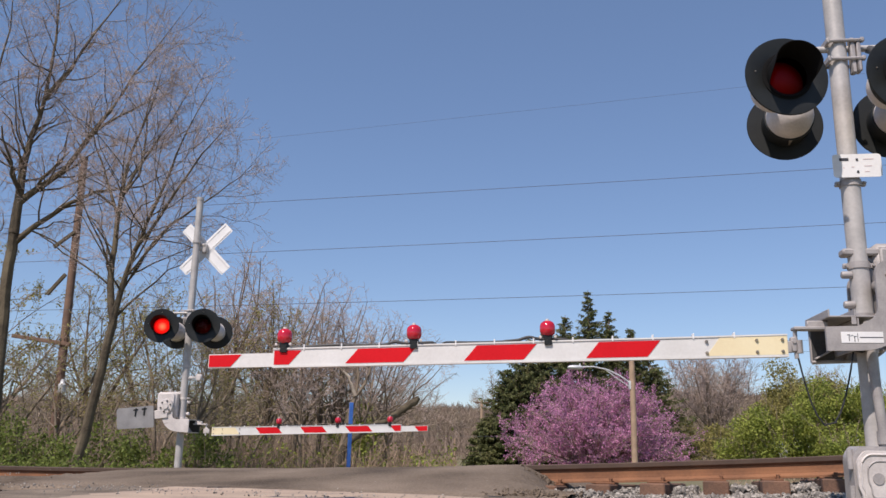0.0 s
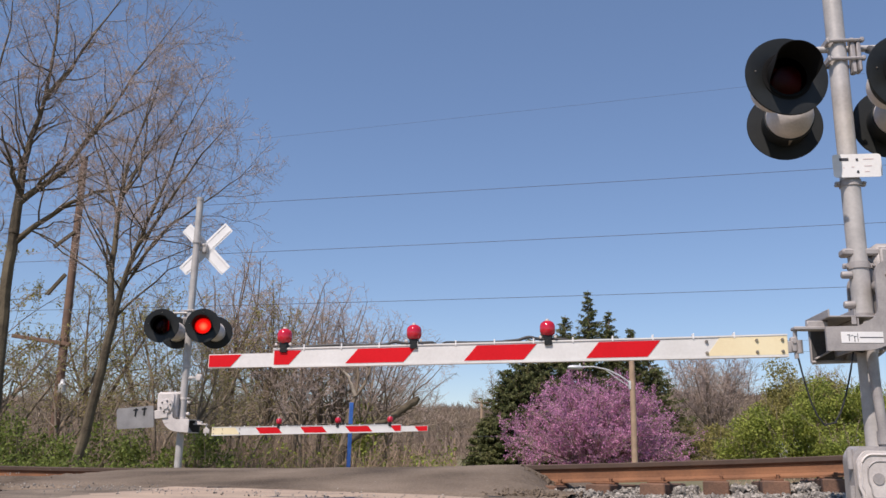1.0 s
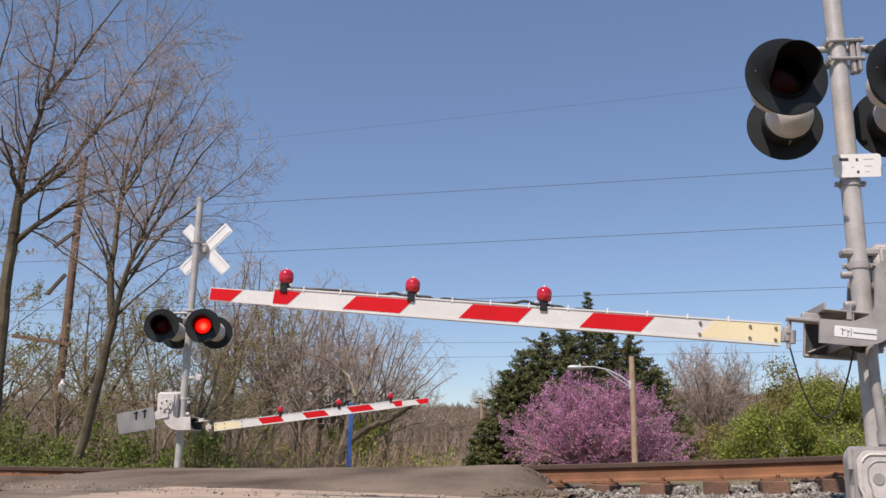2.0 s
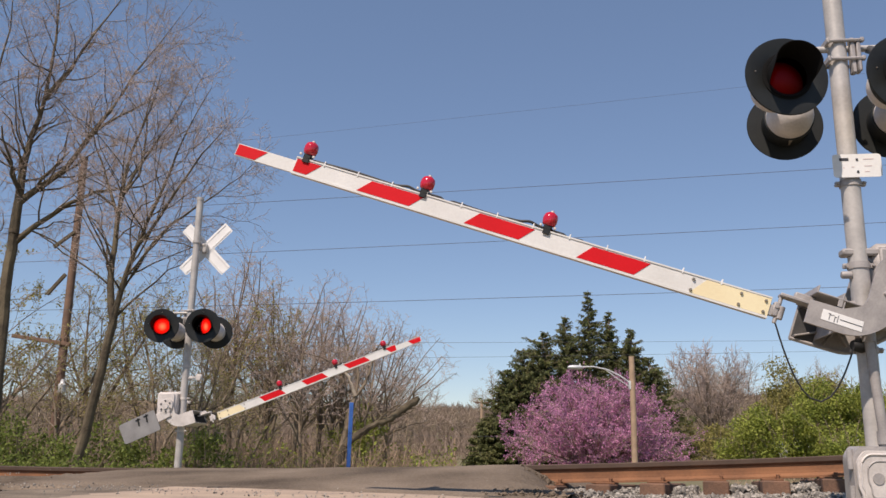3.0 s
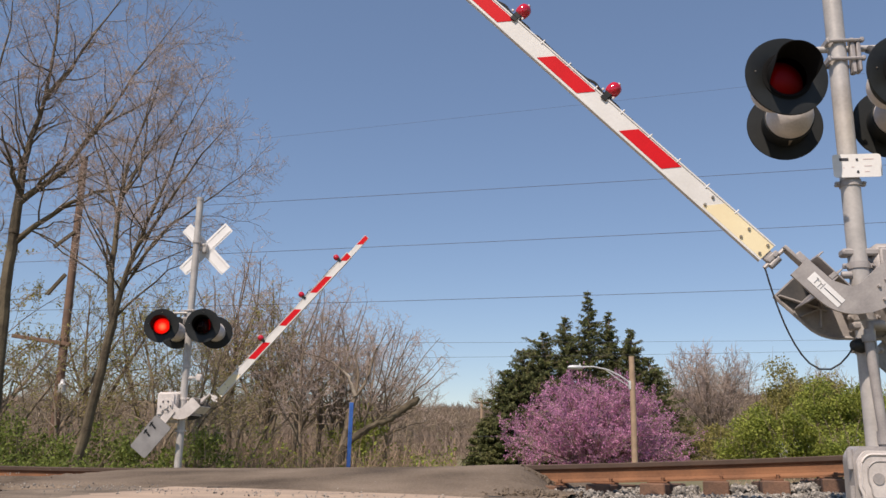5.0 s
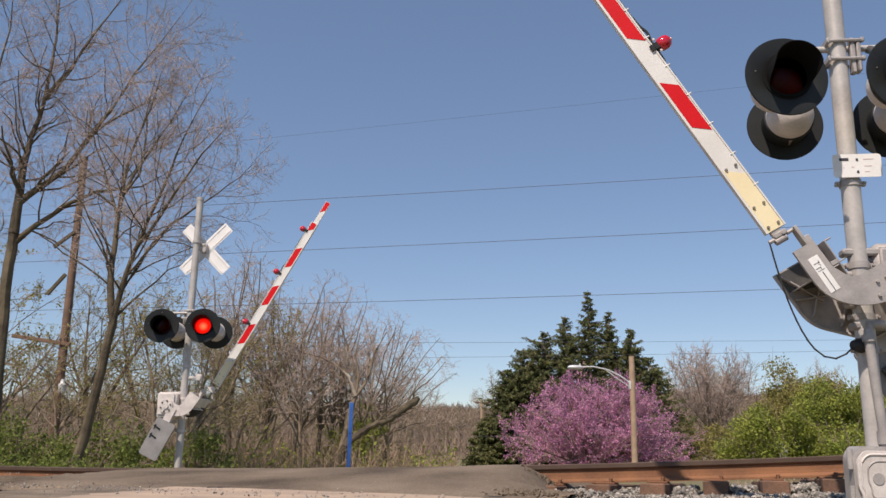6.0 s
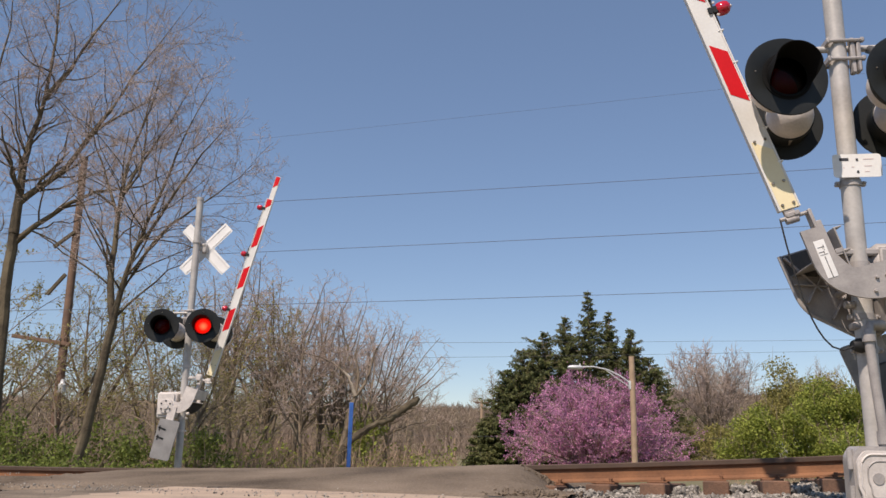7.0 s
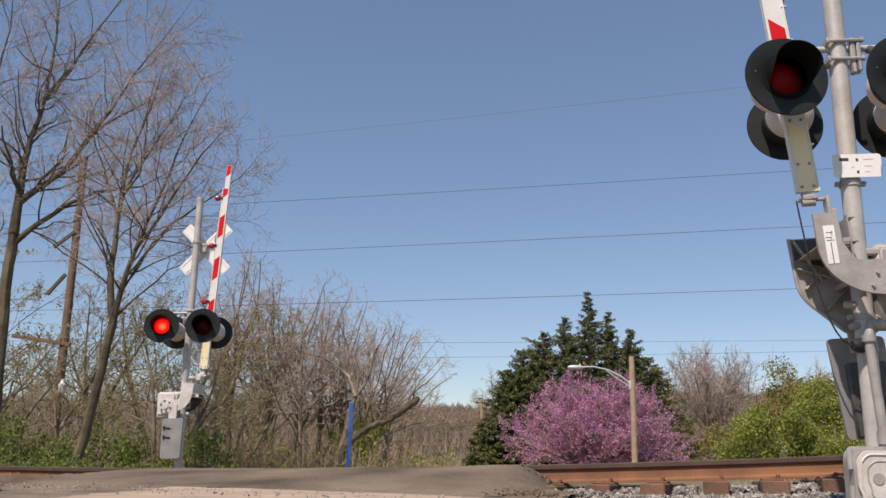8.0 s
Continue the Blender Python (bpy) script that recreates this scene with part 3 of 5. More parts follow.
def curve_outline(pts, steps=5):
    """Rounds the corners of an outline: pts are (x, z, radius)."""
    out = []
    n = len(pts)
    for i, (x, z, r) in enumerate(pts):
        p = Vector((x, z))
        a, c = Vector(pts[i - 1][:2]), Vector(pts[(i + 1) % n][:2])
        if r <= 0:
            out.append((x, z))
            continue
        p0, p1 = p + (a - p).normalized() * r, p + (c - p).normalized() * r
        for k in range(steps + 1):
            t = k / steps
            q = p0 * (1 - t) ** 2 + p * 2 * t * (1 - t) + p1 * t * t
            out.append((q.x, q.y))
    return out


def crossing_signal(m, pivot, glow, disc_r, lamp_z, lamp_turn, lamp_yaw, mast_h, crossbuck, label, casting=CAST, own_side=1):
    """A mast with two pairs of flashing lamps, a gate mechanism and a gate arm. Local x runs along the lowered arm,
    local y towards the approaching driver.
    Returns the pivoting part and the added glow discs, by side."""
    root = thing("crossing_signal", m, label, "railroad crossing signal", "crossing signals")
    r = 0.064
    part("mast", Build().turn([(0, mast_h + 0.012), (r + 0.006, mast_h + 0.01), (r + 0.006, mast_h - 0.05), (r, mast_h - 0.055), (r, 0.0)], None, 28), GALV, root, "galvanised steel mast")
    part("base", Build().turn([(r, 0.32), (r + 0.02, 0.30), (r + 0.03, 0.08), (0.14, 0.03), (0.2, 0.03), (0.2, -0.1)], None, 24), GALV, root)
    for z in (pivot[2] + 0.73, pivot[2] + 0.15, pivot[2] - 0.20, pivot[2] - 0.42):
        band = Build().turn([(r, 0.022), (r + 0.008, 0.022), (r + 0.008, -0.022), (r, -0.022)], pose(0, 0, z), 24)
        for x in (-1, 1):
            band.box((x * (r + 0.02), 0, z), (0.035, 0.03, 0.035), bevel=0.005)
            band.tube([(x * (r + 0.025), -0.035, z), (x * (r + 0.025), 0.035, z)], 0.008, 6)
        part("clamp_band", band, casting, root, "bolted clamp band")
    # the cross arm that carries the lamps
    neck_up = 0.40 if own_side else 0.30
    cz = lamp_z + neck_up
    cross = Build().tube([(-0.42, 0, cz), (0.42, 0, cz)], 0.024, 12)
    for x in (-0.385, 0.385):
        cross.tube([(x, 0, cz + 0.045), (x, 0, cz - 0.06)], 0.034, 12)
    part("lamp_crossarm", cross, GALV, root, "galvanised lamp crossarm")
    saddle = Build().box((-0.088, 0.035, cz - 0.075), (0.036, 0.06, 0.27), bevel=0.008).box((-0.125, 0.035, cz - 0.075), (0.03, 0.075, 0.25), bevel=0.008)
    for z in (cz + 0.035, cz - 0.105):
        saddle.tube([(-0.14, 0.07, z), (0.085, 0.07, z)], 0.013, 8).tube([(-0.14, -0.07, z), (0.085, -0.07, z)], 0.013, 8).box((-0.15, 0.07, z), (0.028, 0.034, 0.034), bevel=0.006)
        saddle.box((0.082, 0, z), (0.022, 0.17, 0.045), bevel=0.006)
    part("crossarm_saddle", saddle, CAST, root, "bolted cast saddle")
    flash_discs = []
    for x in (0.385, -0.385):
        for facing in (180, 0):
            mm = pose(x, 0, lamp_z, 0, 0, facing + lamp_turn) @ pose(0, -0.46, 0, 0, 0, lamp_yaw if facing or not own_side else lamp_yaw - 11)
            flash_discs.append((x > 0, lamp(root, mm, disc_r, glow, 0.138 if own_side else 0.152, BLACK if own_side else PALE, neck_up)))
    # the machine case beside the mast
    px, py, pz = pivot
    if own_side:
        case = Build().box((px - 0.18, -0.06, pz + 0.02), (0.42, 0.22, 0.56), bevel=0.03).box((px - 0.18, 0.06, pz + 0.02), (0.36, 0.03, 0.48), bevel=0.012)
    else:
        case = Build().box((px - 0.03, -0.08, pz + 0.02), (0.36, 0.22, 0.46), bevel=0.03).box((px - 0.03, -0.20, pz + 0.04), (0.30, 0.03, 0.38), bevel=0.012).tube([(px, -0.12, pz + 0.24), (px, -0.12, pz + 0.31)], 0.02, 8)
    part("machine_case", case, casting, root, "silver-painted gate machine case")
    for z, w in ((pz + 0.24, 0.34), (pz - 0.26, 0.30)):
        part("case_bracket", Build().box((px + 0.06, 0.0, z), (w, 0.10, 0.05), bevel=0.012), casting, root)
    for z in (pz + 0.085, pz - 0.118):
        part("stud", Build().turn([(0, 0.068), (0.022, 0.064), (0.026, 0.054), (0.026, 0)], pose(r - 0.005, 0.02, z, 0, 90), 14), casting, root)
    # the pivoting frame
    piv = new("gate_frame")
    piv.empty_display_size = 0.1
    piv.parent, piv.matrix_basis = root, pose(px, py, pz)
    tagged(piv, "pivoting gate frame with arm and counterweight")
    front, back = (0.16, -0.336) if own_side else (0.115, -0.36)
    ell = curve_outline([(-0.08, 0.11, 0.09), (0.13, 0.11, 0.09), (0.12, -0.21, 0.07), (0.22, -0.222, 0), (0.44, -0.232, 0), (0.44, -0.448, 0), (0.08, -0.430, 0.16), (-0.08, -0.22, 0.12)])
    front_outline = back_outline = ell
    if own_side:
        front_outline = curve_outline([(-0.09, 0.12, 0.09), (0.135, 0.12, 0.09), (0.14, -0.235, 0.06), (0.27, -0.300, 0), (0.47, -0.305, 0), (0.47, -0.458, 0), (0.09, -0.455, 0.17), (-0.09, -0.20, 0.14)], 8)
        back_outline = curve_outline([(-0.09, 0.12, 0.09), (0.135, 0.12, 0.09), (0.14, -0.20, 0.05), (0.22, -0.228, 0), (0.42, -0.232, 0), (0.42, -0.482, 0), (0.01, -0.466, 0.11), (-0.28, -0.17, 0.06), (-0.28, 0.0, 0.05)], 6)
    # the far signal's front plate is coloured dark to stand for its shade
    part("front_plate", Build().plate(front_outline, front - 0.012, front + 0.012), casting if own_side else DARK_STEEL_AND_SHADE, piv, "grey L-shaped support plate", smooth=False)
    part("back_plate", Build().plate(back_outline, back - 0.010, back + 0.010), casting, piv, "grey L-shaped support plate", smooth=False)
    if own_side:
        rim = Build().tube([(x, back + 0.02, z) for x, z in back_outline[back_outline.index((0.42, -0.482)):]], 0.014, 6)
        part("plate_rim", rim, casting, piv)
        # added dark sheet: paints the shade inside the frame's outer end
        part("frame_shade_sheet", Build().plate([(0.20, -0.25), (0.41, -0.25), (0.41, -0.47), (0.27, -0.465)], back + 0.0105, back + 0.016), DARK_STEEL_AND_SHADE, piv, "dark sheet standing for shade inside the frame", smooth=False)
        for p, q in (((0.40, -0.46), (0.10, -0.30)), ((0.20, -0.46), (0.12, -0.25)), ((0.05, -0.42), (0.22, -0.25)), ((-0.10, -0.30), (0.06, -0.12))):
            d = Vector((q[0] - p[0], 0, q[1] - p[1]))
            part("plate_rib", Build().box(((p[0] + q[0]) / 2, back + 0.032, (p[1] + q[1]) / 2), (d.length, 0.045, 0.012), pose(0, 0, 0, 0, -math.degrees(math.atan2(d.z, d.x))), 0.003), casting, piv, smooth=False)
    hubs = Build()
    hubs.tube([(0, back - 0.05, 0), (0, front + 0.03, 0)], 0.055, 20)
    bolt_heads(hubs, [(0.075 * math.cos(a), front + 0.012, 0.075 * math.sin(a)) for a in (0.4, 1.4, 2.4, 3.4, 4.4, 5.4)], 0.012, 0.018, -1)
    bolt_heads(hubs, [(0.075 * math.cos(a), back - 0.012, 0.075 * math.sin(a)) for a in (0.4, 1.4, 2.4, 3.4, 4.4, 5.4)], 0.014, 0.022, 1)
    bolt_heads(hubs, [(x, front + 0.012, z) for x, z in ((0.05, -0.12), (-0.03, -0.16))], 0.012, 0.018, -1)
    part("shaft_and_hubs", hubs, casting, piv)
    if not own_side:
        part("hub_flange", Build().turn([(0.0, 0.05), (0.05, 0.05), (0.055, 0.03), (0.12, 0.026), (0.13, 0.012), (0.13, 0.0)], pose(0, back - 0.012, 0, 90), 24), casting, piv)
        for i in range(6):
            a = i * math.pi / 3 + 0.3
            part("bolt", Build().turn([(0, 0.022), (0.012, 0.02), (0.016, 0.012), (0.016, 0.0)], pose(0.092 * math.cos(a), back - 0.038, 0.092 * math.sin(a), 90), 8), DARK_STEEL_AND_SHADE, piv)
    # the cross channel between the plates, its flanges and bracing
    mid = (front + back) / 2
    ch = Build()
    if own_side:
        ch.box((0.295, mid, -0.236), (0.29, front - back - 0.024, 0.010), bevel=0.003)
        ch.box((0.435, mid, -0.214), (0.010, front - back - 0.024, 0.050), bevel=0.003)
        ch.box((0.275, mid, -0.214), (0.010, front - back - 0.024, 0.050), bevel=0.003)
        ch.box((0.285, front - 0.016, -0.262), (0.03, 0.008, 0.05), bevel=0.002)
        ch.box((0.26, mid, -0.345), (0.010, front - back - 0.024, 0.20), bevel=0.003)
    else:
        ch.box((0.31, mid, -0.226), (0.25, front - back, 0.012), bevel=0.003)
        ch.box((0.35, mid, -0.446), (0.17, front - back - 0.03, 0.012), bevel=0.003)
        ch.box((0.21, mid, -0.335), (0.012, front - back - 0.03, 0.21), bevel=0.003)
    part("cross_channel", ch, casting, piv, "grey steel cross channel", smooth=False)
    if own_side:
        part("tie_rod", Build().tube([(0.05, back, -0.20), (0.05, front, -0.20)], 0.022, 12), casting, piv)
    else:
        for y in (-0.22, -0.08):
            part("gusset", Build().plate([(0.216, -0.44), (0.40, -0.44), (0.216, -0.25)], y - 0.006, y + 0.006), casting, piv, smooth=False)
    br2 = Build().box((0.50, 0.0, -0.296), (0.25, 0.085, 0.022), bevel=0.005).box((0.47, 0.0, -0.27), (0.13, 0.05, 0.05), bevel=0.006).box((0.625, 0.0, -0.40), (0.04, 0.045, 0.10), bevel=0.008).box((0.655, 0.0, -0.415), (0.035, 0.03, 0.075), bevel=0.004)
    br2.tube([(0.61, 0, -0.30), (0.61, 0, -0.49)], 0.014, 8).tube([(0.59, 0, -0.455), (0.59, 0, -0.37)], 0.024, 10).tube([(0.625, 0.03, -0.38), (0.625, -0.03, -0.38)], 0.014, 8)
    part("arm_clamp", br2, casting, piv, "bolted arm clamp")
    lz = -0.374 if own_side else -0.338
    lab = Build().box((0.255, front + 0.0135, lz), (0.255, 0.003, 0.070), bevel=0.001)
    lp = part("label_plate", lab, SIGN_WHITE, piv, "white warning label", smooth=False)
    marks = Build()
    for x, z, sx, sz in ((0.335, -0.342, 0.004, 0.036), (0.337, -0.322, 0.018, 0.004), (0.325, -0.330, 0.010, 0.003), (0.302, -0.348, 0.004, 0.036), (0.298, -0.332, 0.016, 0.004), (0.315, -0.325, 0.012, 0.003), (0.283, -0.338, 0.003, 0.05)):
        marks.box((x, front + 0.0158, z + lz + 0.338), (sx, 0.002, sz))
    marks.box((0.20, front + 0.0158, lz), (0.14, 0.002, 0.005))
    part("print", marks, INK, lp, "dark printed bars", smooth=False)
    # counterweight on the driver's far side
    shift = None if own_side else pose(0.08, 0, -0.02, 0, -7, 0)
    cw = Build()
    out = curve_outline([(-0.30, -0.02, 0.04), (-0.30, -0.40, 0.04), (-1.0, -0.36, 0.04), (-1.0, 0.0, 0.04)])
    cw.plate([(x * 0.98, z + 0.085) for x, z in out], back - 0.060, back - 0.035)
    part("counterweight", cw, WEIGHT, piv, "grey steel counterweight plate", shift, smooth=False)
    # the block's dark colour stands for the shaded part of the counterweight
    part("counterweight_block", Build().box((-0.72, back - 0.005, -0.095), (0.50, 0.055, 0.26), bevel=0.012), DARK_STEEL_AND_SHADE, piv, "steel weight coloured dark for its shade", shift)
    for x in (-0.46, -0.62):
        tbolts = Build().box((x, back - 0.066, -0.02), (0.028, 0.012, 0.14), pose(0, 0, 0, 0, 10), 0.003).box((x, back - 0.066, 0.025), (0.09, 0.012, 0.018), bevel=0.003)
        part("weight_bolt", tbolts, BLACK, piv, "", shift)
    part("weight_arm", Build().box((-0.22, back - 0.02, -0.10), (0.34, 0.03, 0.15), bevel=0.008), casting, piv, "", shift)
    arm = striped_arm(piv, 0.0, ARM_LAMPS[own_side], *((0.0305, -0.362, 0.0) if own_side else (-0.0265, -0.329, 0.065)))
    if crossbuck:
        cb = new("crossbuck")
        cb.parent, cb.matrix_basis = root, pose(0.13, 0.14, crossbuck)
        tagged(cb, "white crossed sign boards seen from behind")
        for a in (45, -45):
            o = curve_outline([(-0.60, -0.112, 0.02), (0.60, -0.112, 0.02), (0.60, 0.112, 0.02), (-0.60, 0.112, 0.02)], 2)
            part("blade", Build().plate(o, (0.003 if a > 0 else -0.002), (0.006 if a > 0 else 0.001)), SIGN_WHITE, cb, "", pose(0, 0, 0, 0, a), smooth=False)
            ribs = Build().box((0, -0.007, 0.075), (1.16, 0.008, 0.012), bevel=0.001).box((0, -0.007, -0.075), (1.16, 0.008, 0.012), bevel=0.001)
            part("rib", ribs, SIGN_WHITE, cb, "", pose(0, 0, 0, 0, a), smooth=False)
        part("sign_clamp", Build().box((0, -0.05, 0.0), (0.09, 0.09, 0.17), bevel=0.015).turn([(0.07, 0.02), (0.08, 0.02), (0.08, -0.02), (0.07, -0.02)], pose(-0.13, -0.14, 0.1), 20).box((-0.06, -0.09, 0.06), (0.16, 0.04, 0.05), bevel=0.008), GALV, cb)
    return root, piv, flash_discs


ARM_LAMPS = {1: (4.026, 3.12, 2.213), 0: (3.895, 2.965, 1.895)}


def gate_keys(kind):
    """Degrees by which a gate stands raised, from the start to the end."""
    near = [(0, 0), (1.4, 0), (1.55, 0.35), (1.7, 1.9), (2.2, 8.9), (2.8, 16.9), (3.0, 19.6), (3.5, 26.66), (4.0, 33.3), (4.5, 40.16), (5.15, 48.9), (5.8, 57.5), (6.0, 60.2), (6.5, 66.34), (7.0, 73.0), (7.5, 79.9), (7.8, 83.8), (8.0, 86.08)]
    far = [(0, 0), (1.4, 0), (1.55, 0.35), (1.7, 1.8), (2.2, 8.9), (2.8, 16.9), (3.0, 19.4), (3.5, 26.43), (4.0, 32.7), (4.5, 39.5), (5.15, 48.0), (5.8, 56.3), (6.0, 58.9), (6.5, 65.98), (7.0, 72.89), (7.5, 79.8), (7.8, 83.5), (8.0, 85.56)]
    return near if kind == "near" else far


NEAR_M = pose(2.81, 5.60, 0.0, 0, 0, 173.83)
FAR_M = pose(-4.616, 15.473, -0.40, 0, 0, -7.78)


def build_signals():
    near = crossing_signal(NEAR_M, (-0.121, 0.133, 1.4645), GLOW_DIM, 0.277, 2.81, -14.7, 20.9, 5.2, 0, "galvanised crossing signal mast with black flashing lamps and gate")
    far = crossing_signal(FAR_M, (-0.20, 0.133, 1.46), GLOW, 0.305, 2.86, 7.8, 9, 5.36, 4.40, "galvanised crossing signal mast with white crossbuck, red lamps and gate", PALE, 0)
    root = near[0]
    # sign plate on the near mast
    sp = part("sign_plate", Build().plate(curve_outline([(-0.16, -0.083, 0.025), (0.16, -0.083, 0.025), (0.16, 0.083, 0.025), (-0.16, 0.083, 0.025)], 4), 0.085, 0.089), SIGN_WHITE, root, "small white sign with faded writing", pose(-0.026, 0.0, 2.30, 0, 0.5, 0), smooth=False)
    ink = Build().box((0.085, 0.0902, 0.045), (0.06, 0.002, 0.02))
    part("print", ink, INK, sp, "dark printed bar", smooth=False)
    for z in (0.042, -0.045):
        part("screw", Build().box((0.0, 0.091, z), (0.016, 0.005, 0.018), bevel=0.002), DARK_STEEL_AND_SHADE, sp)
    pink = Build()
    for x, z, sx in ((-0.075, 0.045, 0.07), (0.09, -0.015, 0.012), (0.03, -0.01, 0.02), (-0.07, -0.005, 0.05), (-0.06, -0.045, 0.03)):
        pink.box((x, 0.0900, z), (sx, 0.0016, 0.0035))
    part("print", pink, INK_PINK, sp, "faded red printed bars", smooth=False)
    # junction box and conduit at the foot of the near mast
    jb = new("junction_box")
    jb.parent, jb.matrix_basis = root, pose(0.09, 0.13, 0.235)
    tagged(jb, "silver-painted cast junction box")
    part("box_body", Build().plate(curve_outline([(-0.19, -0.21, 0.03), (0.13, -0.21, 0.03), (0.13, 0.13, 0.03), (0.09, 0.19, 0.02), (-0.19, 0.19, 0.02)], 3), -0.12, 0.06), CAST, jb, smooth=False)
    part("box_door", Build().plate(curve_outline([(-0.19, -0.19, 0.03), (0.10, -0.19, 0.03), (0.10, -0.10, 0.02), (0.12, -0.06, 0.02), (0.12, 0.10, 0.03), (0.07, 0.165, 0.03), (-0.19, 0.165, 0.03)], 3), 0.07, 0.095), PALE, jb, "pale cast door", smooth=False)
    ring = curve_outline([(-0.19, -0.165, 0.03), (0.08, -0.165, 0.03), (0.08, -0.085, 0.02), (0.098, -0.05, 0.02), (0.098, 0.09, 0.03), (0.055, 0.14, 0.03), (-0.19, 0.14, 0.03)], 3)
    part("door_rib", Build().tube([(x, 0.096, z) for x, z in ring + ring[:1]], 0.008, 6), PALE, jb)
    ring = curve_outline([(-0.19, -0.12, 0.03), (0.045, -0.12, 0.03), (0.045, -0.06, 0.02), (0.06, -0.03, 0.02), (0.06, 0.06, 0.03), (0.02, 0.10, 0.03), (-0.19, 0.10, 0.03)], 3)
    part("door_rib", Build().tube([(x, 0.096, z) for x, z in ring + ring[:1]], 0.005, 6), CAST, jb)
    part("door_badge", Build().tube([(0.0, 0.093, -0.005), (0.0, 0.101, -0.005)], 0.035, 18), CAST, jb)
    knobs = Build()
    for x, z in ((-0.10, 0.12), (-0.06, 0.0), (-0.10, -0.1)):
        knobs.turn([(0, 0.03), (0.016, 0.026), (0.018, 0.0)], pose(x, 0.102, z, -90), 12)
    part("knobs", knobs, BRASS, jb)
    for z in (0.11, -0.11):
        part("hinge", Build().tube([(0.135, 0.03, z + 0.06), (0.135, 0.03, z - 0.06)], 0.02, 10), CAST, jb)
    pipe = Build().tube([(-0.01, 0.13, 0.40), (0.015, 0.13, 0.8), (0.03, 0.13, 1.10), (0.025, 0.13, 1.16), (0.005, 0.125, 1.195), (-0.03, 0.11, 1.205), (-0.08, 0.08, 1.205)], 0.031, 14)
    pipe.tube([(-0.01, 0.13, 0.44), (-0.008, 0.13, 0.52)], 0.046, 14).tube([(0.029, 0.13, 1.085), (0.03, 0.13, 1.13)], 0.043, 14)
    part("conduit", pipe, CAST, root, "grey conduit pipe")
    part("cable_gland", Build().tube([(0.055, 0.06, 1.07), (0.085, 0.09, 1.068), (0.125, 0.10, 1.065)], [0.05, 0.046, 0.03], 12).box((0.03, 0.06, 1.07), (0.12, 0.05, 0.07), bevel=0.01), RUBBER, root, "black cable gland")
    # small bell bracket on the far mast
    froot = far[0]
    part("side_bracket", Build().tube([(0.05, 0, 1.97), (0.19, 0, 1.98)], 0.018, 8).box((0.13, 0, 1.985), (0.10, 0.05, 0.05), bevel=0.01).box((0.27, -0.02, 1.98), (0.11, 0.09, 0.12), bevel=0.02), PALE, froot, "small pale bracket lamp")
    return near, far




# ---- trees ----
def wander(p, d, length, steps, rng, bend, lift):
    """A crooked line from p along d."""
    pts, d = [Vector(p)], Vector(d).normalized()
    for _ in range(steps):
        d = (d + Vector((rng.gauss(0, bend), rng.gauss(0, bend), rng.gauss(0, bend) + lift))).normalized()
        pts.append(pts[-1] + d * (length / steps))
    return pts


def sprout(lines, pts, r0, r1, level, top_level, rng, spec, start=0.25):
    """Adds a limb and the branches that grow from it, down to the finest twigs."""
    n = len(pts)
    lines.append((pts, [lerp(r0, r1, i / (n - 1)) for i in range(n)], level))
    if level >= top_level:
        return
    length = sum((pts[i + 1] - pts[i]).length for i in range(n - 1))
    count = spec["count"][level]
    count = max(2, int(count * (length / spec["ref"][level]) ** 0.8))
    for c in range(count):
        t = start + (1 - start) * (c + rng.random()) / count
        i = min(n - 2, int(t * (n - 1)))
        k = t * (n - 1) - i
        p = pts[i].lerp(pts[i + 1], k)
        along = (pts[i + 1] - pts[i]).normalized()
        side = along.cross(Vector((rng.gauss(0, 1), rng.gauss(0, 1), rng.gauss(0, 1)))).normalized()
        a = radians(rng.uniform(*spec["angle"]))
        d = along * math.cos(a) + side * math.sin(a)
        ln = length * rng.uniform(*spec["ratio"]) * (1.15 - spec["taper"] * t)
        ln = min(max(ln, spec["least"][level]), spec["most"][level])
        rr = lerp(r0, r1, t) * rng.uniform(0.45, 0.65) * spec["slim"]
        rr = max(rr, spec["thin"])
        sprout(lines, wander(p, d, ln, (6 if level < 2 else 4) if level < top_level - 1 else 3, rng, spec["bend"] * (1.0 if level < top_level - 1 else 1.7), spec["lift"]), rr, max(rr * 0.45, spec["thin"] * 0.8), level + 1, top_level, rng, spec, 0.15)


BARE = dict(count=(9, 7, 6, 5), ref=(6.0, 2.5, 1.2, 0.6), angle=(22, 58), ratio=(0.35, 0.62), least=(0.8, 0.5, 0.3, 0.2), most=(6, 2.6, 1.3, 0.8), thin=0.006, bend=0.14, lift=0.05, slim=1.0, taper=0.65)


def tree_from(name, m, lines, label, category, bark, group="", twig=TWIG, leaves=None, leaf_material=None, leaf_label="", split=2):
    """A tree with a trunk, a crown of limbs, twigs and, where it has them, leaves."""
    t = thing(name, m, label, category, group)
    low, mid, fine = Build(), Build(), Build()
    for pts, radii, level in lines:
        if level == 0:
            low.tube(pts, radii, 9)
        elif level < split:
            mid.tube(pts, radii, 6, False)
        else:
            fine.tube(pts, radii, 3, False)
    part("trunk", low, bark, t)
    if mid.v:
        tagged(part("branchwork", mid, bark, t), kind="stuff")
    if fine.v:
        tagged(part("crown", fine, twig, t, "fine bare twigs"), kind="stuff")
    if leaves:
        tagged(part("foliage" if leaf_material is not BLOSSOM else "blossom", leaf_cloud(*leaves), leaf_material, t, leaf_label, smooth=False), kind="stuff")
    return t


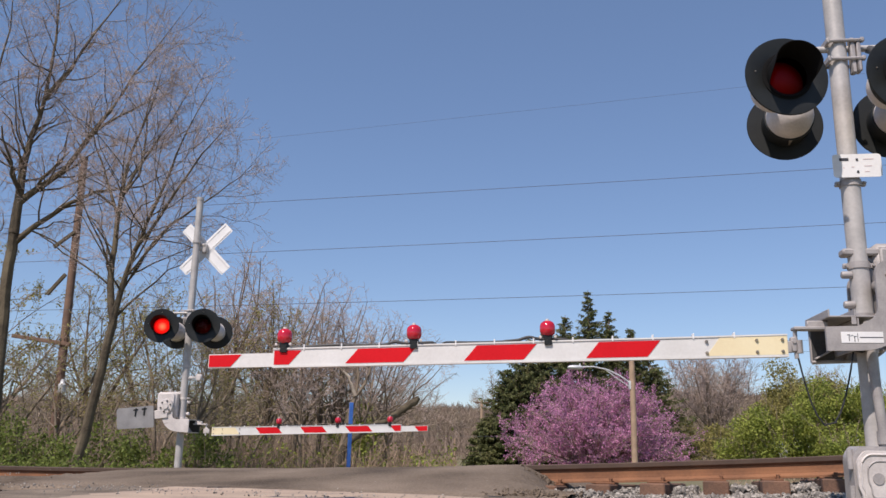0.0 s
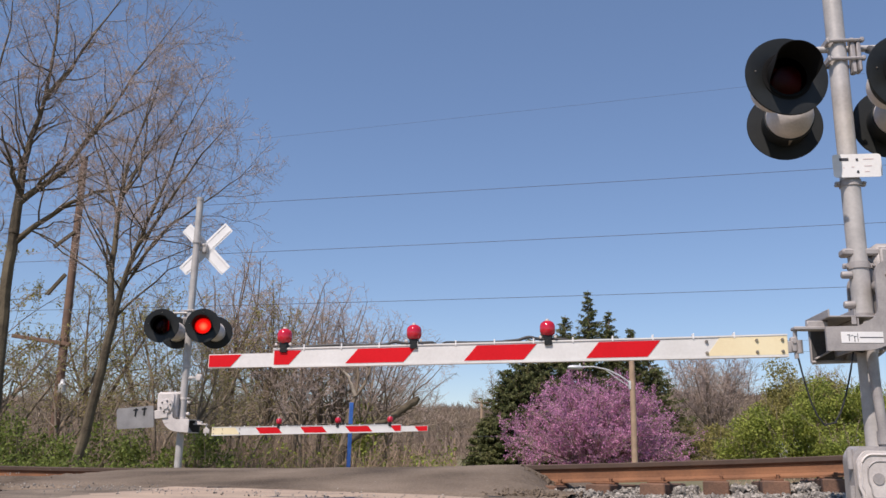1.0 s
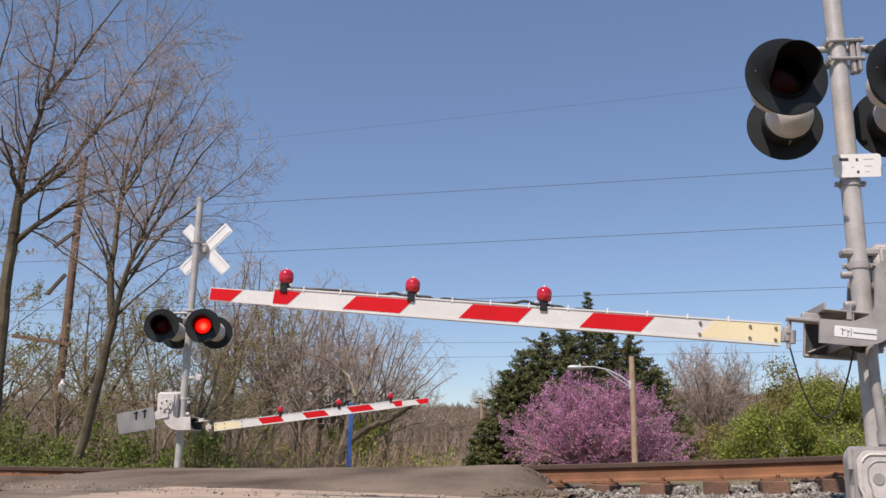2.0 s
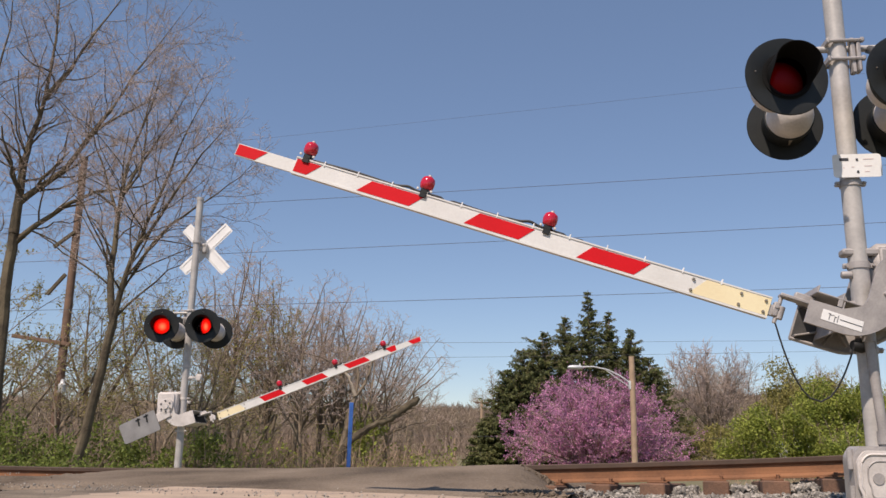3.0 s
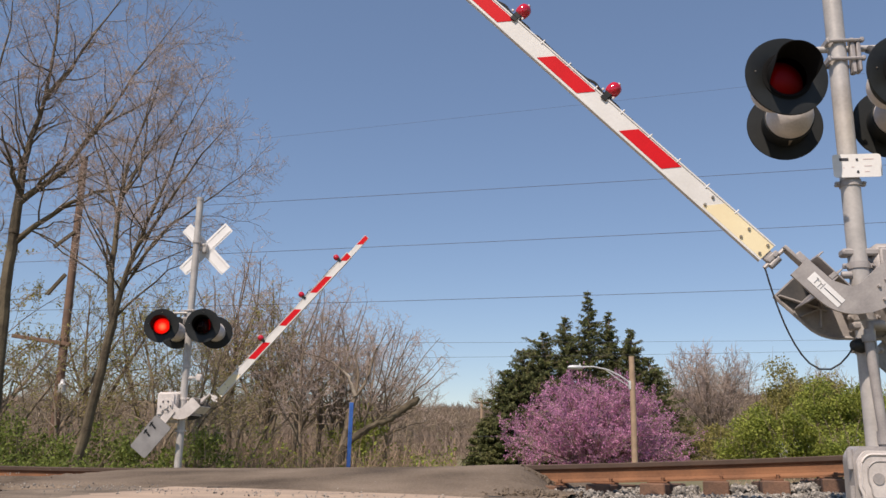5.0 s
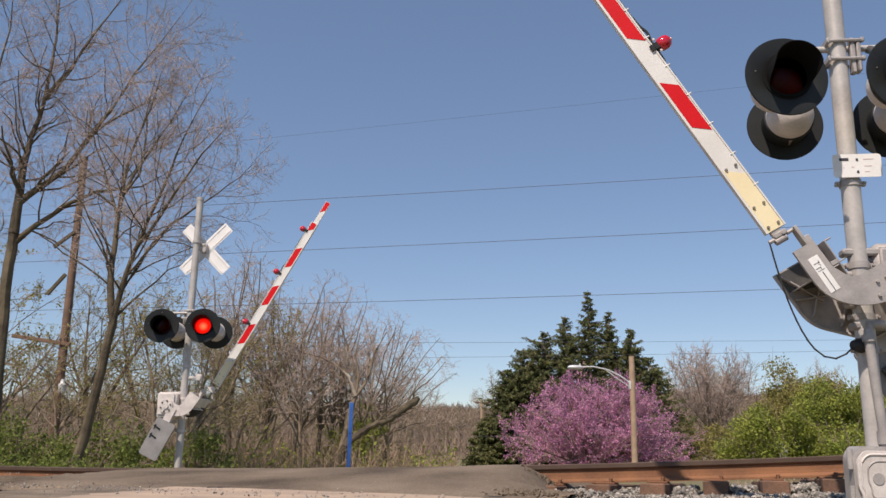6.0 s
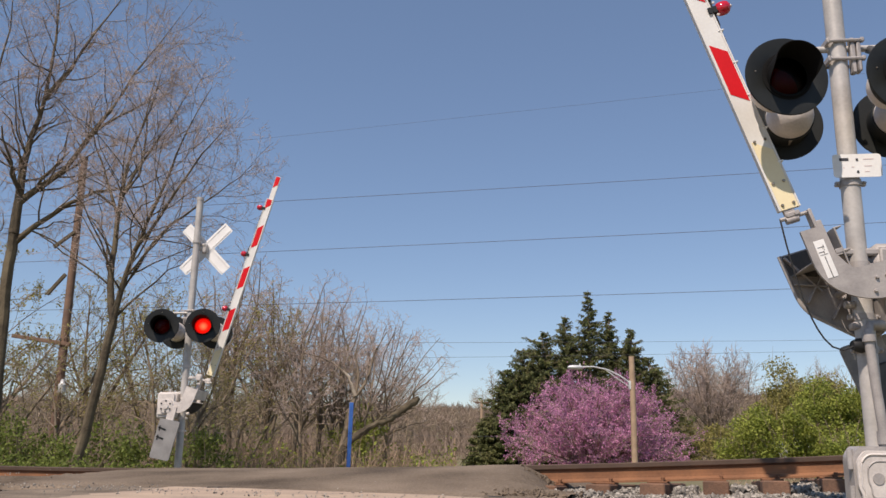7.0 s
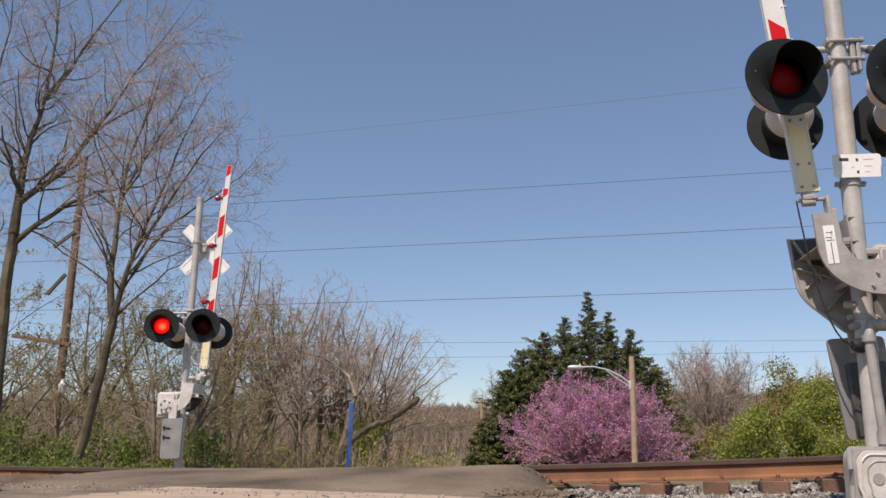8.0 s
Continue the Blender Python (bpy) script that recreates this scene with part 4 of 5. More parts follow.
def leaf_cloud(places, size, rng, long=1.6, droop=0.0):
    """Small folded leaves at the places given."""
    b = Build()
    v, f = b.v, b.f
    for p in places:
        s = size * rng.uniform(0.6, 1.35)
        a = Vector((rng.gauss(0, 1), rng.gauss(0, 1), rng.gauss(0, 1) - droop)).normalized()
        c = a.cross(Vector((rng.gauss(0, 1), rng.gauss(0, 1), rng.gauss(0, 1)))).normalized()
        n = a.cross(c) * (s * 0.25)
        a, c = a * (s * long * 0.5), c * (s * 0.5)
        p = Vector(p)
        i = len(v)
        v.extend((tuple(p - a), tuple(p + c + n), tuple(p + a), tuple(p - c + n)))
        f.append((i, i + 1, i + 2))
        f.append((i, i + 2, i + 3))
    b.k = [0] * len(f)
    return b


def limb(xz, y, rng, spread=0.5, grown=()):
    """A limb whose run across and up is given, with a little depth of its own."""
    drift = rng.uniform(-spread, spread)
    n = len(xz) - 1
    if grown:                                      # it starts where it meets the limb that bears it
        y = min(grown, key=lambda p: (p.x - xz[0][0]) ** 2 + (p.z - xz[0][1]) ** 2).y
    pts = [Vector((x, y + drift * i / n + (rng.uniform(-0.06, 0.06) if i else 0), z)) for i, (x, z) in enumerate(xz)]
    out = []
    for i in range(n):
        for k in range(2):
            q = pts[i].lerp(pts[i + 1], k / 2)
            out.append(q + Vector((rng.uniform(-0.03, 0.03), rng.uniform(-0.03, 0.03), 0)) * (1 if k else 0))
    return out + [pts[-1]]


BIG = dict(BARE, count=(13, 17, 10, 7), ref=(6.0, 4.0, 1.3, 0.7), thin=0.0044, slim=0.62, taper=0.45, angle=(28, 68), ratio=(0.24, 0.46), most=(2.8, 2.0, 1.1, 0.65), bend=0.2, lift=0.06)


def old_trees():
    """The two large bare trees beside the road."""
    rng = random.Random(21)
    lines = []
    trunk = [(-11.31, -0.45), (-11.36, 1.0), (-11.45, 3.61), (-11.49, 4.97), (-11.45, 5.82)]
    limbs = (
        ([(-11.45, 5.82), (-11.44, 6.84), (-11.49, 7.81), (-11.44, 8.62), (-11.2, 9.8), (-11.19, 11.69), (-11.29, 13.83)], 0.15, 0.03),
        ([(-11.2, 9.8), (-10.6, 10.74), (-10.1, 11.88), (-9.36, 13.32)], 0.08, 0.02),
        ([(-11.42, 6.69), (-11.09, 7.09), (-10.39, 7.66), (-9.89, 8.65), (-9.36, 9.49), (-8.85, 10.69), (-8.3, 11.56), (-7.69, 12.72)], 0.10, 0.015),
        ([(-11.42, 5.59), (-10.96, 6.06), (-10.12, 6.71), (-9.4, 7.04), (-8.2, 7.22), (-7.32, 7.71)], 0.085, 0.018),
        ([(-11.45, 3.61), (-11.99, 4.81), (-12.51, 6.35), (-12.65, 8.44), (-12.42, 10.11), (-12.15, 11.67), (-12.18, 13.09)], 0.09, 0.02),
        ([(-9.89, 8.65), (-9.3, 8.9), (-8.3, 9.2), (-7.3, 9.5)], 0.05, 0.015),
    )
    pts = limb(trunk, 22, rng, 0)
    grown = list(pts)
    lines.append((pts, [lerp(0.165, 0.13, i / (len(pts) - 1)) for i in range(len(pts))], 0))
    for xz, r0, r1 in limbs:
        run = limb(xz, 22, rng, 1.6, grown)
        grown += run
        sprout(lines, run, r0, r1 * 0.4, 1, 4, rng, BIG, 0.12)
    tree_from("tree", Matrix(), lines, "large bare tree with spreading grey limbs", "tree", BARK_OLIVE, "bare trees", split=3)

    rng = random.Random(33)
    lines = []
    trunk = [(-8.40, -0.5), (-8.31, -0.06), (-8.1, 1.18), (-7.93, 2.09), (-7.79, 3.22)]
    limbs = (
        ([(-7.79, 3.22), (-8.0, 4.18), (-8.05, 5.15), (-8.06, 6.44), (-7.97, 7.61), (-7.73, 8.67), (-7.56, 9.91)], 0.10, 0.018),
        ([(-7.79, 3.22), (-7.66, 3.91), (-7.35, 4.88), (-7.08, 5.59), (-6.63, 6.75), (-6.29, 7.64), (-5.68, 8.86)], 0.085, 0.015),
        ([(-7.35, 4.88), (-6.98, 5.24), (-6.3, 6.18), (-5.68, 7.06), (-5.02, 7.66)], 0.055, 0.012),
        ([(-8.07, 5.86), (-8.45, 6.87), (-8.83, 7.75), (-9.11, 8.96)], 0.045, 0.012),
        ([(-7.74, 3.36), (-7.19, 3.91), (-6.56, 4.48), (-6.03, 4.62)], 0.035, 0.010),
        ([(-8.06, 6.44), (-7.6, 7.6), (-7.2, 8.6), (-6.7, 9.9)], 0.05, 0.012),
        ([(-7.66, 3.91), (-7.19, 5.07), (-6.75, 5.74), (-6.28, 6.24), (-5.82, 6.68), (-5.34, 7.21), (-4.93, 7.79)], 0.05, 0.010),
        ([(-8.06, 6.44), (-7.7, 7.03), (-7.68, 7.77), (-7.71, 8.67), (-7.56, 9.45), (-7.07, 10.08)], 0.045, 0.010),
    )
    pts = limb(trunk, 20, rng, 0)
    grown = list(pts)
    lines.append((pts, [lerp(0.125, 0.10, i / (len(pts) - 1)) for i in range(len(pts))], 0))
    for xz, r0, r1 in limbs:
        run = limb(xz, 20, rng, 1.4, grown)
        grown += run
        sprout(lines, run, r0, r1 * 0.4, 1, 4, rng, dict(BIG, thin=0.0040), 0.15)
    tree_from("tree", Matrix(), lines, "slender bare tree forking into thin crooked limbs", "tree", BARK_OLIVE, "bare trees", split=3)


def thicket_tree(seed, height, stems, lean, buds, spread=1.0, depth=3):
    """The lines of one small bare tree with several stems."""
    rng = random.Random(seed)
    lines = []
    spec = dict(BARE, count=(8, 6, 5, 4), ref=(height * 0.6, 2.2, 1.1, 0.6), angle=(28, 64), thin=0.007, most=(height * 0.42, 2.0, 1.1, 0.7), lift=0.03, slim=0.85)
    for i in range(stems):
        d = Vector((rng.uniform(-0.35, 0.35) * spread + lean, rng.uniform(-0.3, 0.3), 1))
        pts = wander((rng.uniform(-0.25, 0.25) * stems, rng.uniform(-0.25, 0.25) * stems, -0.3), d, height * rng.uniform(0.8, 1.0), 9, rng, 0.10, 0.03)
        r = height * 0.0125 * rng.uniform(0.8, 1.2)
        sprout(lines, pts, r, r * 0.2, 0, depth, rng, spec if depth > 2 else dict(spec, count=(12, 9, 5, 4), thin=0.016), 0.25)
    places = []
    if buds:
        tips = [l for l in lines if l[2] == depth]
        for _ in range(buds):
            pts = rng.choice(tips)[0]
            p = pts[rng.randrange(1, len(pts))]
            places.append(p + Vector((rng.gauss(0, 0.05), rng.gauss(0, 0.05), rng.gauss(0, 0.05))))
    return lines, (places, 0.055, rng) if buds else None


def woods():
    rng = random.Random(71)
    kinds = []
    for seed, h, stems, lean, buds in ((1, 10.0, 2, 0.0, 0), (2, 8.5, 3, 0.05, 3000), (3, 7.5, 2, 0.12, 0), (4, 9.0, 1, -0.05, 2600), (5, 6.5, 3, 0.1, 2400), (6, 8.0, 2, 0.2, 0)):
        lines, leaves = thicket_tree(seed, h, stems, lean, buds)
        kinds.append((lines, leaves, h))
    for seed, h, stems in ((11, 9.0, 2), (12, 8.0, 3), (13, 10.0, 1)):
        lines, leaves = thicket_tree(seed, h, stems, 0.0, 0, depth=2)
        kinds.append((lines, leaves, h))
    made = {}

    def plant(k, x, y, s=1.0, label="bare grey-brown tree in a roadside thicket"):
        z = ground_height(x, y)
        m = pose(x, y, z, 0, 0, rng.uniform(0, 360) if k not in (2, 5) else rng.uniform(-40, 40))
        if k not in made:
            lines, leaves, h = kinds[k]
            made[k] = tree_from("tree", m, lines, label, "tree", BARK, "bare trees", twig=TWIG_TAN, leaves=leaves, leaf_material=LEAF_BUD, leaf_label="opening yellow-green buds", split=2)
            ob = made[k]
        else:
            ob = copy_thing(made[k], m)
        ob.scale = (s, s, s)
        return ob

    # the thicket beyond the far gate, tallest beside the old trees and lower towards the road
    for k, x, y, s in ((1, -7.0, 33, 0.80), (3, -6.4, 36, 0.82), (4, -9.6, 31, 1.0), (3, -10.8, 34, 0.9), (1, -12.6, 33, 0.9),
                       (4, -14.5, 30, 1.0), (3, -17.0, 33, 1.0), (0, -19.5, 36, 0.9), (4, -16, 26, 0.7), (1, -8.0, 27, 0.6), (4, -11.5, 27, 0.62), (3, -9.0, 38, 1.0), (2, -3.6, 38, 0.66)):
        plant(k, x, y, s)
    for x, y, w, h, seed, lean in ((-8.2, 34, 2.6, 9.7, 41, 0.0), (-6.9, 34.5, 3.4, 8.3, 42, 0.0), (-5.7, 33.5, 3.8, 7.9, 43, 0.1), (-4.35, 34.5, 3.4, 7.3, 44, 0.0), (-3.3, 33, 3.6, 6.6, 45, 0.2), (-2.2, 34, 4.4, 6.1, 46, 0.5), (-4.9, 31, 3.0, 5.6, 47, -0.2), (-9.4, 36, 3.2, 9.0, 48, 0.0), (-5.1, 36, 3.6, 8.3, 49, 0.0), (-3.9, 36, 3.4, 7.5, 50, 0.1), (-7.6, 37, 3.2, 9.6, 51, 0.0), (-2.9, 36.5, 3.2, 6.9, 52, 0.2)):
        crown_tree(x, y, w, h, seed, lean)
    # bare woods on the rise behind
    for i in range(70):
        y = rng.uniform(75, 165)
        x = rng.uniform(-0.55, 0.62) * y
        if -0.03 < x / y < 0.06 and y < 100:
            continue
        plant(rng.choice((6, 7, 8)), x, y, rng.uniform(0.7, 1.1), "bare tree in the far brown woods")
    for i in range(14):
        y = rng.uniform(44, 66)
        x = rng.uniform(-0.34, -0.04) * y
        plant(rng.choice((4, 5, 1, 3)), x, y, rng.uniform(0.45, 0.7), "low bare tree in the brown thicket")

    # a leaning dead trunk with a broken end
    pts = [Vector((-3.6, 30, -0.6)), Vector((-3.3, 30, 0.45)), Vector((-2.9, 30, 0.85)), Vector((-2.3, 30, 1.2)), Vector((-1.7, 30, 1.45)), Vector((-1.3, 30, 1.75)), Vector((-0.95, 30, 2.0)), Vector((-0.7, 30, 2.2))]
    widths = [0.17, 0.14, 0.12, 0.11, 0.115, 0.13, 0.12, 0.07]
    rough = [(pts[i].lerp(pts[i + 1], k / 4) + Vector((rng.gauss(0, 0.018), 0, rng.gauss(0, 0.018))), lerp(widths[i], widths[i + 1], k / 4) * rng.uniform(0.78, 1.22)) for i in range(7) for k in range(4)]
    lines = [([p for p, w in rough], [w for p, w in rough], 0)]
    twiggy = dict(BARE, count=(7, 5, 4, 3), ref=(4.0, 1.0, 0.6, 0.4), least=(0.4, 0.3, 0.2, 0.2), most=(1.1, 0.6, 0.4, 0.3), thin=0.007, bend=0.18, slim=0.6)
    for p, q in (((-1.7, 30, 1.45), (-0.9, 29.8, 1.5)), ((-2.6, 30, 1.03), (-2.9, 30.2, 2.2)), ((-1.0, 30, 1.95), (-0.75, 30, 2.6)), ((-1.3, 30, 1.75), (-0.6, 30.3, 2.0)), ((-2.3, 30, 1.2), (-1.5, 29.6, 2.0))):
        sprout(lines, wander(p, Vector(q) - Vector(p), (Vector(q) - Vector(p)).length, 5, rng, 0.12, 0.03), 0.04, 0.010, 1, 3, rng, twiggy)
    tree_from("dead_tree", Matrix(), lines, "dead grey trunk leaning low over the brush", "dead tree", BARK_OLIVE, split=2)
    # a tree with a pale torn limb in the thicket
    lines = [(limb([(-3.65, -0.6), (-3.45, 0.6), (-3.25, 1.5), (-3.1, 2.2)], 31, rng, 0), [lerp(0.13, 0.09, i / 6) for i in range(7)], 0)]
    for xz, r in (([(-3.1, 2.2), (-2.75, 2.7), (-2.55, 3.3), (-2.4, 3.9), (-2.0, 4.6)], 0.07), ([(-3.1, 2.2), (-3.0, 3.0), (-3.15, 3.7), (-3.0, 4.6)], 0.06), ([(-3.3, 2.9), (-3.8, 3.35), (-4.3, 3.6), (-5.0, 3.8)], 0.035)):
        sprout(lines, limb(xz, 31, rng, 0.3), r, 0.012, 1, 3, rng, dict(twiggy, most=(1.5, 0.8, 0.5, 0.3)))
    t = tree_from("tree", Matrix(), lines, "bare tree with a pale torn limb", "tree", BARK, "bare trees", split=2)
    part("torn_limb", Build().tube([(-3.08, 30.96, 2.25), (-3.2, 30.95, 2.6), (-3.3, 30.95, 2.9), (-3.55, 30.95, 3.15)], [0.075, 0.07, 0.06, 0.035], 8), TORN_WOOD, t, "pale barkless torn wood")


def brush():
    """Uncountable dry stems, undergrowth and distant wood edge."""
    rng = random.Random(88)
    b = Build()
    for _ in range(11000):
        y = rng.uniform(26, 70)
        x = rng.uniform(-0.62, 0.02) * y if rng.random() < 0.8 else rng.uniform(0.3, 0.62) * y
        z = ground_height(x, y)
        h = rng.uniform(0.4, 2.3) * (0.7 + 0.5 * noise.noise((x * 0.4, y * 0.3, 4))) * (1 - 0.55 * ease(-0.06, 0.0, x / y))
        d = Vector((rng.gauss(0, 0.35), rng.gauss(0, 0.35), 1))
        b.tube(wander((x, y, z - 0.05), d, h, 3, rng, 0.25, 0.0), [0.012, 0.010, 0.008, 0.006], 3, False)
    solid("dry_brush", b, BRUSH, Matrix(), "tangle of dry brown stems under the trees", "brush", kind="stuff")
    # the far slope: small fans of twigs, too many to count
    b = Build()
    for _ in range(5200):
        y = rng.uniform(78, 185)
        x = rng.uniform(-0.62, 0.64) * y
        base = Vector((x, y, ground_height(x, y) - 0.2))
        tall = rng.uniform(2.0, 4.2) * (0.85 + 0.35 * noise.noise((x * 0.05, y * 0.05, 2)))
        for _ in range(11):
            p = base + Vector((rng.gauss(0, 0.5), rng.gauss(0, 0.5), tall * rng.uniform(0.0, 0.5)))
            d = Vector((rng.gauss(0, 0.42), rng.gauss(0, 0.3), 1)) * (tall * rng.uniform(0.3, 0.55))
            c = Vector((0.05 + 0.05 * rng.random(), 0, 0)) * (y / 120)
            i = len(b.v)
            b.v.extend((tuple(p - c), tuple(p + c), tuple(p + d)))
            b.f.append((i, i + 1, i + 2))
    b.k = [0] * len(b.f)
    solid("far_woods", b, FAR_TWIG, Matrix(), "brown leafless woods covering the far slope", "woods", kind="stuff", smooth=False)
    places = []
    for _ in range(6000):
        y = rng.uniform(17, 26)
        x = rng.uniform(-0.62, -0.20) * y
        if noise.noise((x * 0.7, y * 0.7, 21)) < -0.12 + 0.5 * ease(-0.42, -0.25, x / y):
            continue
        top = (0.95 if x < -0.40 * y else 0.55) * (0.65 + 0.8 * noise.noise((x * 0.55, y * 0.4, 9)))
        places.append((x, y, ground_height(x, y) + max(0.05, top) * rng.random() ** 0.7))
    solid("undergrowth", leaf_cloud(places, 0.062, rng), LEAF_GRASS, Matrix(), "fresh green leafy undergrowth below the trees", "undergrowth", kind="stuff", smooth=False)
    places = []
    for _ in range(4500):
        y = rng.uniform(26, 40)
        x = rng.uniform(-0.30, 0.02) * y
        k = noise.noise((x * 0.8, y * 0.5, 14))
        if k < 0.05:
            continue
        places.append((x, y, ground_height(x, y) + rng.random() * (0.4 + 2.2 * k)))
    solid("undergrowth", leaf_cloud(places, 0.08, rng), LEAF_SPRING, Matrix(), "scattered green shoots among the brown stems", "undergrowth", kind="stuff", smooth=False)


def bush(x, y, w, h, seed, count, label, material=LEAF_SPRING, size=0.07, lumps=22):
    """A leafy shrub: stems and a crown of many leaves in uneven lumps."""
    rng = random.Random(seed)
    z = ground_height(x, y)
    t = thing("bush", pose(x, y, z), label, "bush", "leafy bushes")
    stems, places = Build(), []
    centres = []
    for i in range(lumps):
        a = rng.uniform(0, 2 * math.pi)
        q = rng.random() ** 0.6
        c = Vector((math.cos(a) * q * w * 0.44, math.sin(a) * q * w * 0.36, h * rng.uniform(0.2, 0.9) * (1 - 0.35 * q)))
        centres.append((c, rng.uniform(0.09, 0.2) * w))
        stems.tube(wander((rng.gauss(0, 0.15), rng.gauss(0, 0.15), -0.1), c + Vector((0, 0, 0.3)), c.length, 5, rng, 0.08, 0.0), [0.03, 0.026, 0.02, 0.016, 0.012, 0.008], 5, False)
    for _ in range(count):
        c, r = rng.choice(centres)
        d = Vector((rng.gauss(0, 1), rng.gauss(0, 1), rng.gauss(0, 0.8))).normalized() * (r * rng.random() ** 0.45)
        p = c + d + Vector((rng.gauss(0, 0.06), rng.gauss(0, 0.06), rng.gauss(0, 0.06)))
        if p.z > 0.02:
            places.append(p)
    for _ in range(60):
        c, r = rng.choice(centres)
        p = c + Vector((rng.gauss(0, 0.4), rng.gauss(0, 0.4), 0.3)) * r
        stems.tube(wander(p, (rng.gauss(0, 0.3), rng.gauss(0, 0.3), 1), r * rng.uniform(0.6, 1.7), 3, rng, 0.15, 0.02), [0.012, 0.010, 0.007, 0.005], 3, False)
    tagged(part("stem_tangle", stems, BARK, t), kind="stuff")
    tagged(part("foliage", leaf_cloud(places, size, rng), material, t, smooth=False), kind="stuff")
    return t


def evergreen(x, y, h, w, seed, label, full=0.95):
    """A spruce: whorls of drooping boughs hung with needle sprays, ragged towards the tip."""
    rng = random.Random(seed)
    t = thing("evergreen_tree", pose(x, y, ground_height(x, y), 0, 0, rng.uniform(0, 360)), label, "evergreen tree", "evergreens")
    part("trunk", Build().tube([(0, 0, -0.3), (0.05, 0, h * 0.5), (0, 0, h)], [h * 0.02, h * 0.012, 0.015], 8), BARK, t)
    boughs, v = Build(), []
    needles = Build()
    z = h * 0.05
    while z < h * 0.985:
        f = z / h
        reach = w * 0.5 * (1 - f) ** full + 0.10 + 0.2 * noise.noise((z * 1.3, seed, 0))
        for _ in range(8 if f < 0.85 else 4):
            a = rng.uniform(0, 2 * math.pi)
            ln = reach * rng.uniform(0.5, 1.15) * (1.0 + 0.55 * noise.noise((math.cos(a) * 1.6 + seed, math.sin(a) * 1.6, z * 0.7)))
            up = 0.45 * f + rng.uniform(-0.25, 0.3)
            pts = [Vector((math.cos(a) * ln * k / 5, math.sin(a) * ln * k / 5, z + ln * (up * k / 5 - 0.28 * (k / 5) ** 2 + 0.16 * (k / 5) ** 4))) for k in range(6)]
            boughs.tube(pts, [0.035 * (1 - f) + 0.012, 0.02, 0.016, 0.012, 0.01, 0.006], 4, False)
            for _ in range(int(24 + 34 * ln)):
                k = rng.uniform(0.12, 1.0) * 5
                i = min(4, int(k))
                p = pts[i].lerp(pts[i + 1], k - i)
                side = Vector((-math.sin(a), math.cos(a), 0)) * rng.uniform(-1, 1)
                d = (Vector((math.cos(a), math.sin(a), 0)) * rng.uniform(0.0, 0.9) + side + Vector((0, 0, rng.uniform(-1.3, 0.15)))).normalized()
                s = rng.uniform(0.12, 0.30) * (0.75 + 0.4 * (1 - f))
                c = d.cross(Vector((rng.gauss(0, 1), rng.gauss(0, 1), rng.gauss(0, 1)))).normalized() * s * 0.13
                n = len(needles.v)
                e = p + d * s
                needles.v.extend((tuple(p - c * 0.6), tuple(p.lerp(e, 0.55) - c), tuple(e), tuple(p.lerp(e, 0.5) + c), ))
                needles.f.append((n, n + 1, n + 2))
                needles.f.append((n, n + 2, n + 3))
        z += h * 0.018 * rng.uniform(0.7, 1.3)
    needles.k = [0] * len(needles.f)
    tagged(part("bough_frame", boughs, BARK, t), kind="stuff")
    tagged(part("foliage", needles, NEEDLE, t, smooth=False), kind="stuff")


def redbud(x, y, w, h):
    """A wide low tree covered in pink blossom along its branches."""
    rng = random.Random(17)
    lines = []
    spec = dict(BARE, count=(8, 7, 6, 5), ref=(3.4, 1.8, 1.0, 0.6), angle=(20, 55), ratio=(0.40, 0.65), most=(2.6, 1.5, 0.9, 0.6), thin=0.006, lift=0.06)
    for i in range(40):
        a = i * 2.4
        q = math.sqrt((i + 0.5) / 40)
        d = Vector((math.cos(a) * q * w * 0.45, math.sin(a) * q * w * 0.33, h * (0.95 - 0.66 * q ** 2.3)))
        pts = wander((rng.gauss(0, 0.15), rng.gauss(0, 0.15), -0.2), d, d.length * 0.96, 7, rng, 0.09, 0.01)
        sprout(lines, pts, 0.075, 0.014, 0 if i < 1 else 1, 4, rng, spec, 0.2)
    places = []
    fine = [l for l in lines if l[2] >= 2]
    for pts, radii, level in fine:
        for i in range(len(pts) - 1):
            ln = (pts[i + 1] - pts[i]).length
            for _ in range(int(ln * (20 if level > 2 else 12)) + (rng.random() < 0.6)):
                p = pts[i].lerp(pts[i + 1], rng.random())
                places.append(p + Vector((rng.gauss(0, 0.025), rng.gauss(0, 0.025), rng.gauss(0, 0.025))))
    if len(places) > 52000:
        places = rng.sample(places, 52000)
    lines = [l for l in lines if l[2] < 4]
    tree_from("redbud_tree", pose(x, y, ground_height(x, y)), lines, "wide low redbud tree covered in pink blossom", "tree", BARK, leaves=(places, 0.046, rng, 2.0), leaf_material=BLOSSOM, leaf_label="pink blossom clusters", split=2)


